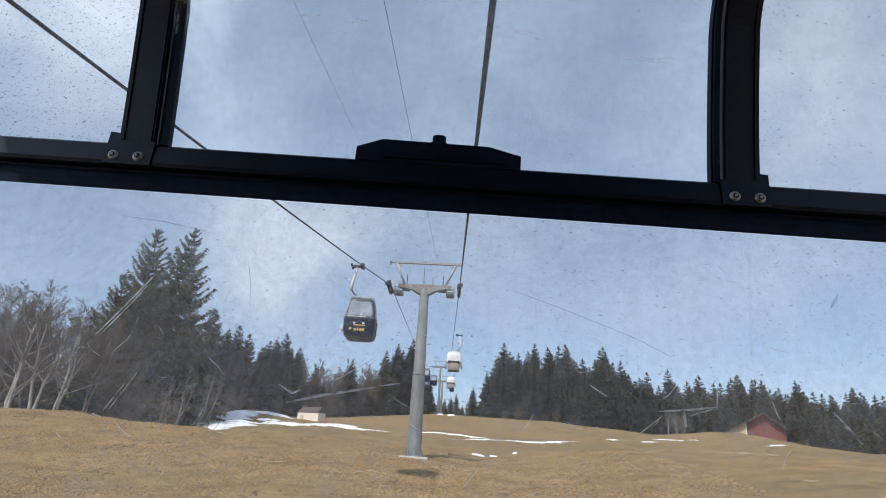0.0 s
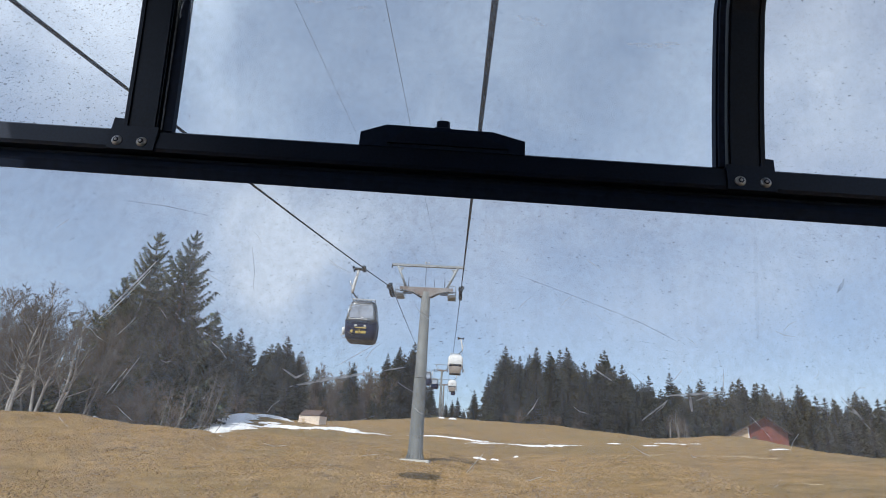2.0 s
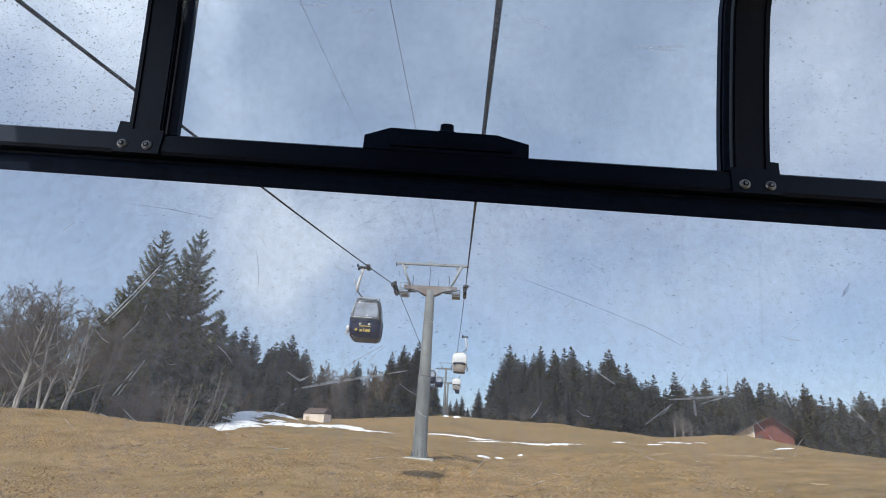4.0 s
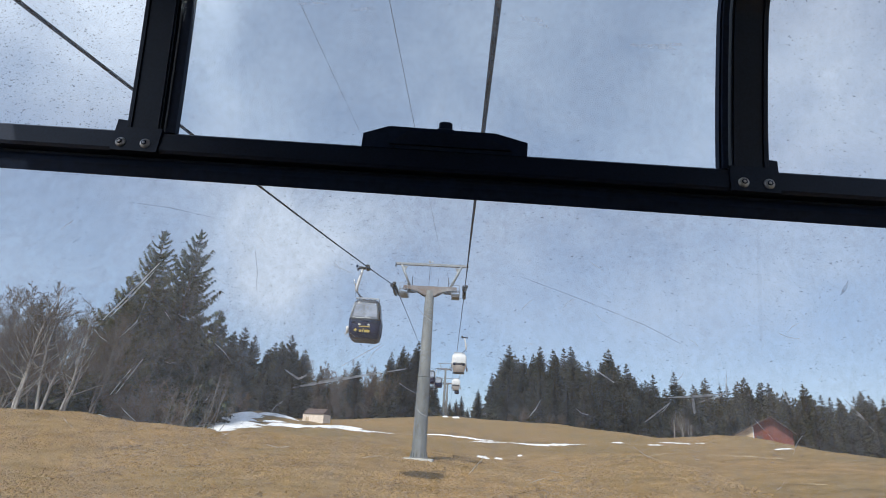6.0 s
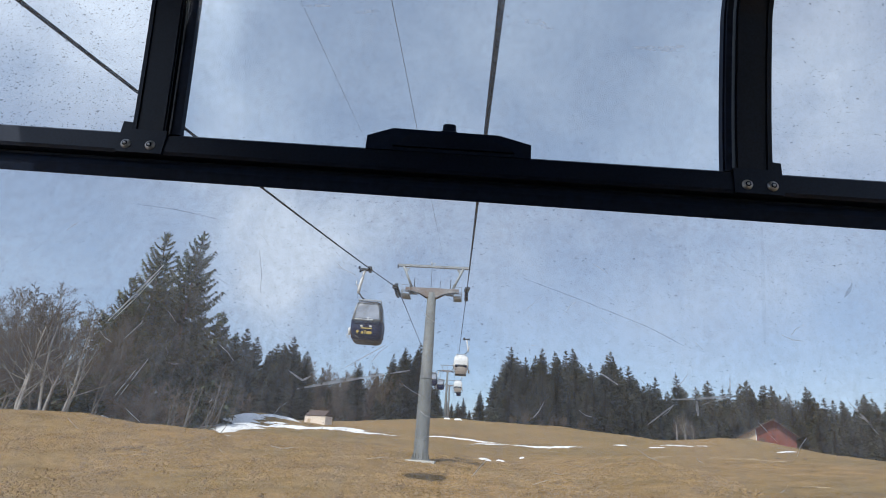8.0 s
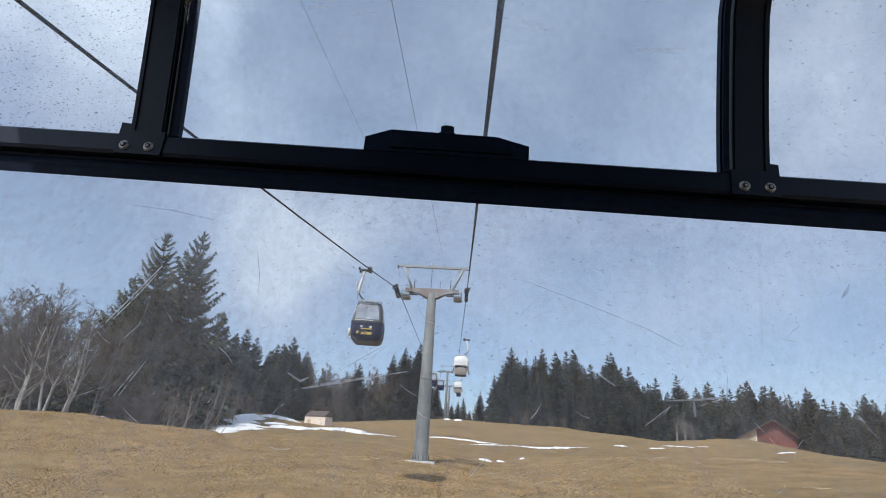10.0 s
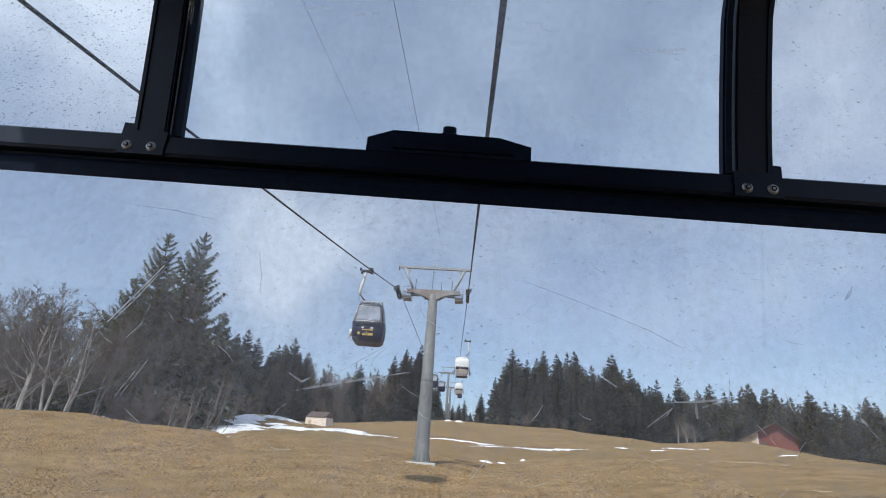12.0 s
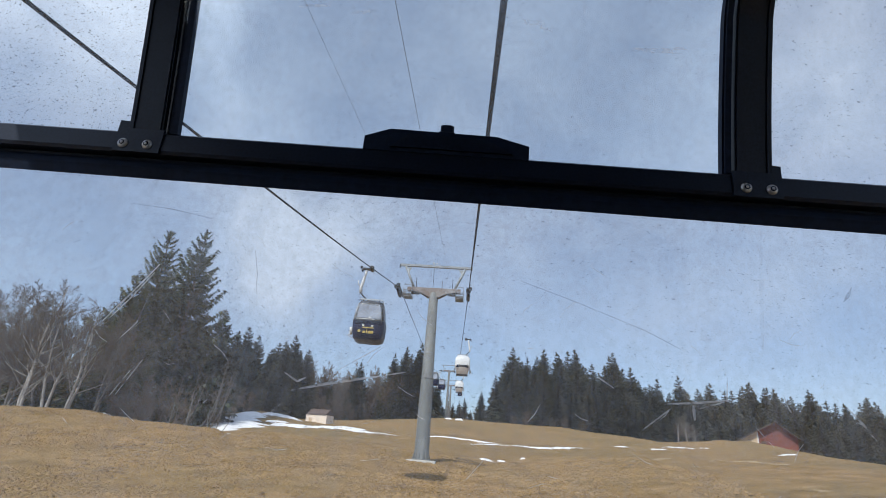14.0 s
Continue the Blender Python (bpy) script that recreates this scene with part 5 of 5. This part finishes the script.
X0, X1 = -1.38, 1.18
crossbar = part("crossbar", prism([(1.24, 0.662), (1.156, 0.660), (1.151, 0.655), (1.149, 0.612), (1.153, 0.604), (1.176, 0.606), (1.24, 0.62)], X0, X1), BLACK_ALU, cabin, "black coated aluminium crossbar")
part("lower_rail", prism([(1.236, 0.618), (1.178, 0.604), (1.180, 0.598), (1.176, 0.590), (1.173, 0.578), (1.176, 0.572), (1.182, 0.5545), (1.186, 0.556), (1.236, 0.602)], X0, X1), BLACK_RUBBER, crossbar, "recessed matt black window rail")
part("crossbar_gasket", tube([(X0, 1.186, 0.561), (X1, 1.186, 0.561)], 0.006, 8), BLACK_RUBBER, crossbar)
part("end_cap", block(X0 + 0.16, X0 + 0.205, 1.144, 1.18, 0.605, 0.652, 0.006), BLACK_RUBBER, crossbar)
for x0, x1, s in ((-0.817, -0.735, 1), (0.585, 0.667, -1)):
    inner = (x1, x1 + 0.043) if s > 0 else (x0 - 0.023, x0)
    post_curve = [(y + (0.03 * min(1, (z - 0.66) / 0.37) ** 1.5 if s > 0 else 0), z) for y, z in eased(CURVE)]
    post = part("window_post", ribbon(x0, x1, post_curve, -0.034, 0.034), BLACK_ALU, cabin, "curved black aluminium window post")
    part("edge_trim", ribbon(*((x1 + 0.004, x1 + 0.008) if s > 0 else (x0 - 0.007, x0 - 0.004)), post_curve, -0.012, 0.005), TRIM, post, "thin satin edge strip")
    part("post_rim", ribbon(x0 + 0.004, x0 + 0.012, post_curve, 0.0, 0.004), BLACK_ALU, post)
    part("post_rim", ribbon(x1 - 0.012, x1 - 0.004, post_curve, 0.0, 0.004), BLACK_ALU, post)
    part("gasket", ribbon(inner[0], inner[1] - 0.014, post_curve, -0.03, 0.02), BLACK_RUBBER, post)
    part("gasket_lip", ribbon(inner[0] + (0.02 if s > 0 else 0.004), inner[1] - (0.008 if s > 0 else 0.006), post_curve, -0.016, 0.014), BLACK_RUBBER, post)
    bx0, bx1 = (-0.84, -0.728) if s > 0 else (0.578, 0.684)
    plate_edge = [(bx0, 0.603), (bx1, 0.603), (bx1, 0.664), (bx0 + 0.026, 0.664), (bx0 + 0.026, 0.682), (bx0, 0.684)] if s > 0 else [(bx0, 0.603), (bx1, 0.603), (bx1, 0.682), (bx1 - 0.02, 0.684), (bx1 - 0.02, 0.664), (bx0, 0.664)]
    plate = part("corner_bracket", prism(plate_edge, 1.145, 1.153, "y"), BLACK_ALU, cabin, "black joining plate")
    for xx in ((-0.818, -0.759) if s > 0 else (0.605, 0.660)):
        screw = part("screw", tube([(xx, 1.146, 0.623), (xx, 1.142, 0.623), (xx, 1.139, 0.623)], [0.0125, 0.0115, 0.007], 16), SCREW, plate, "stainless steel screw head")
        part("screw_socket", tube([(xx, 1.139, 0.623), (xx, 1.1385, 0.623)], 0.0068, 6), BLACK_RUBBER, screw)
        part("screw_pin", tube([(xx, 1.1386, 0.623), (xx, 1.1378, 0.623)], 0.0035, 8), SCREW, screw)
latch = part("emergency_latch", prism([(-0.254, 0.655), (-0.254, 0.690), (-0.195, 0.713), (0.053, 0.710), (0.128, 0.690), (0.128, 0.655)], 1.148, 1.2, "y"), BLACK_RUBBER, cabin, "black plastic latch housing")
part("latch_bevel", prism([(-0.19, 0.664), (-0.15, 0.700), (0.03, 0.697), (0.09, 0.664)], 1.142, 1.149, "y"), BLACK_ALU, latch)
part("latch_knob", joined(block(-0.080, -0.049, 1.152, 1.18, 0.70, 0.738, 0.004), block(-0.086, -0.043, 1.149, 1.185, 0.70, 0.718, 0.004)), BLACK_RUBBER, latch)

PANE_CURVE = [(1.20, 0.64)] + [(y + 0.03, z + 0.012 * i / 10) for i, (y, z) in enumerate(CURVE) if i]
LOW_CURVE = [(1.161, 0.5425), (1.185, 0.36), (1.214, 0.14), (1.24, -0.08), (1.262, -0.3), (1.275, -0.42)]
for name, x0, x1, curve, mat, label in (("upper_pane", -0.80, 0.65, PANE_CURVE, PANE_TOP, "curved dusty upper pane"), ("side_pane", X0, -0.80, PANE_CURVE, PANE_SUNNY, "corner pane thick with pale dust"), ("side_pane", 0.65, X1, PANE_CURVE, PANE_SIDE, "dusty corner pane"), ("lower_pane", X0, X1, LOW_CURVE, PANE_LOW, "large dusty lower pane with grazes and specks")):
    sheet = part(name, ([(x, y, z) for y, z in curve for x in (x0, x1)], [(2 * i, 2 * i + 1, 2 * i + 3, 2 * i + 2) for i in range(len(curve) - 1)], True), mat, cabin, label)
    sheet.visible_shadow = False
    if name == "lower_pane":
        low = sheet
    elif name == "upper_pane":
        upper = sheet


def graze(points, width, mat):
    """A scratch in the lower pane along points of x and height."""
    pts = [Vector((x, 0, z)) for x, z in points]
    fine = []
    for i in range(len(pts) - 1):
        a, b = pts[max(0, i - 1)], pts[min(len(pts) - 1, i + 2)]
        for k in range(6):
            u = k / 6
            p = pts[i].lerp(pts[i + 1], u) + ((pts[i + 1] - a) - (b - pts[i])) * 0.06 * u * (1 - u)
            fine.append(p)
    fine.append(pts[-1])
    verts = []
    for i, p in enumerate(fine):
        d = (fine[min(i + 1, len(fine) - 1)] - fine[max(0, i - 1)]).normalized()
        s = Vector((-d.z, 0, d.x)) * (width * (0.3 + 0.7 * math.sin(math.pi * (i + 0.3) / (len(fine)))))
        for q in (p - s, p + s):
            verts.append((q.x, 1.225 - 0.133 * q.z - 0.002, q.z))
    faces = [(2 * i, 2 * i + 1, 2 * i + 3, 2 * i + 2) for i in range(len(fine) - 1)]
    ob = part("graze", (verts, faces), mat, low)
    ob.visible_shadow = False


for pts, w, mat in (
        (((0.126, 0.376), (0.247, 0.34), (0.389, 0.294), (0.464, 0.261)), 0.0015, SMEAR),
        (((0.437, 0.151), (0.5, 0.159), (0.557, 0.169)), 0.003, GRAZE), (((0.487, 0.157), (0.491, 0.124)), 0.004, GRAZE),
        (((0.556, 0.213), (0.554, 0.165)), 0.002, GRAZE), (((0.391, 0.099), (0.443, 0.142)), 0.002, GRAZE), (((0.5, 0.147), (0.546, 0.164)), 0.002, GRAZE),
        (((-0.335, 0.107), (-0.259, 0.128), (-0.153, 0.152)), 0.004, GRAZE), (((-0.769, 0.214), (-0.717, 0.280), (-0.668, 0.346)), 0.0027, SCRATCH),
        (((-0.755, 0.221), (-0.714, 0.273), (-0.676, 0.327)), 0.0022, SCRATCH), (((-0.724, 0.18), (-0.694, 0.215), (-0.683, 0.258)), 0.0018, GRAZE), (((-0.708, 0.064), (-0.664, 0.14)), 0.0018, GRAZE), (((-0.46, 0.395), (-0.447, 0.345), (-0.443, 0.302)), 0.0014, SMEAR), (((0.631, 0.53), (0.629, 0.404), (0.628, 0.275)), 0.006, STREAK), (((-0.72, 0.061), (-0.686, 0.116)), 0.002, GRAZE), (((-0.771, 0.479), (-0.67, 0.473), (-0.569, 0.458)), 0.0014, SMEAR),
        (((0.666, 0.189), (0.675, 0.165), (0.692, 0.136)), 0.002, GRAZE), (((0.788, 0.177), (0.818, 0.147), (0.842, 0.119)), 0.003, GRAZE),
        (((0.812, 0.42), (0.806, 0.402), (0.794, 0.388)), 0.0032, SMEAR), (((0.806, 0.41), (0.797, 0.394)), 0.0024, SMEAR), (((-0.238, 0.159), (-0.158, 0.212)), 0.0016, GRAZE), (((-0.357, 0.143), (-0.325, 0.126), (-0.308, 0.136)), 0.003, GRAZE),
        (((-0.141, 0.155), (-0.1, 0.165)), 0.002, GRAZE), (((0.294, 0.192), (0.329, 0.172)), 0.002, GRAZE)):
    graze(pts, w * 0.75, mat)

def smudge(x, z, long, tall, slant):
    """A pale wiped smear on the upper pane."""
    ring, n = [], 18
    for k in range(n):
        a = 2 * math.pi * k / n
        u, v = long * math.cos(a) * (1 + 0.25 * math.sin(3 * a + x * 9)), tall * math.sin(a) * (1 + 0.3 * math.sin(2 * a + z * 7))
        px, pz = x + u, z + v + slant * u
        ring.append((px, float(np.interp(pz, [q[1] for q in PANE_CURVE], [q[0] for q in PANE_CURVE])) - 0.004, pz))
    ob = part("smudge", (ring, [tuple(range(n))]), FAINT, upper)
    ob.visible_shadow = False


for x, z, long, tall, slant in ((0.116, 0.993, 0.026, 0.007, -0.12), (-0.415, 1.004, 0.035, 0.004, 0.05), (-0.285, 0.997, 0.032, 0.005, 0.1), (0.41, 0.946, 0.05, 0.006, -0.05), (0.145, 0.982, 0.014, 0.004, -0.3), (0.45, 0.952, 0.03, 0.004, 0.05)):
    smudge(x, z, long, tall, slant)

rg = random.Random(9)
for k in range(60):
    cx, cz = rg.uniform(-0.95, 0.9), rg.uniform(-0.05, 0.42)
    a, half, bow = rg.choice((-0.6, -0.3, 0.2, 0.7, 0.9)) + rg.uniform(-0.25, 0.25), rg.uniform(0.006, 0.028), rg.uniform(-0.004, 0.004)
    dx, dz = half * math.cos(a), half * math.sin(a)
    graze(((cx - dx, cz - dz), (cx - bow * math.sin(a), cz + bow * math.cos(a)), (cx + dx, cz + dz)), rg.uniform(0.0004, 0.001), GRAZE)

# plain lining that closes the cabin round the camera
part("hanger", tube([(-0.1, 0.0, 1.39), (-0.1, 0.0, 1.5), (0.1, 0.0, 1.75), (0.14, 0.0, 2.3)], 0.05, 8), WHITE_PAINT, cabin, "white hanger to the rope")
part("grip", block(0.07, 0.25, -0.25, 0.25, 2.28, 2.44, 0.03), DARK_STEEL, cabin)
for x in (X0, X1):
    sheet = part("side_window", block(x - 0.004, x + 0.004, -0.8, 1.1, -0.1, 1.34), PANE_SIDE, cabin, "clear side pane")
    sheet.visible_shadow = False
part("roof_lining", block(X0, X1, -0.95, 0.3, 1.35, 1.4, 0.01), CABIN_GREY, cabin)
# opaque strip added above the view to keep sun off the crossbar
part("roof_edge", ribbon(X0, X1, [(y + 0.004, z + 0.006) for y, z in CURVE if z >= 1.1], -0.02, 0.03), CABIN_GREY, cabin, "added dark roof strip, out of view, that keeps sun off the frame")
part("cabin_floor", block(X0, X1, -0.95, 1.2, -1.3, -1.24, 0.01), CABIN_GREY, cabin)
part("back_wall", block(X0, X1, -1.0, -0.95, -1.3, 1.4, 0.01), CABIN_GREY, cabin)
part("front_panel", block(X0, X1, 1.2, 1.3, -1.3, -0.42, 0.01), CABIN_GREY, cabin)
for x in (X0, X1):
    part("side_panel", block(x - 0.02, x + 0.02, -0.95, 1.2, -1.3, -0.1, 0.01), CABIN_GREY, cabin)
    part("corner_post", block(x - 0.02, x + 0.02, 1.1, 1.2, -0.1, 0.66, 0.01), BLACK_ALU, cabin)
    part("rear_post", block(x - 0.02, x + 0.02, -0.95, -0.8, -0.1, 1.35, 0.01), BLACK_ALU, cabin)
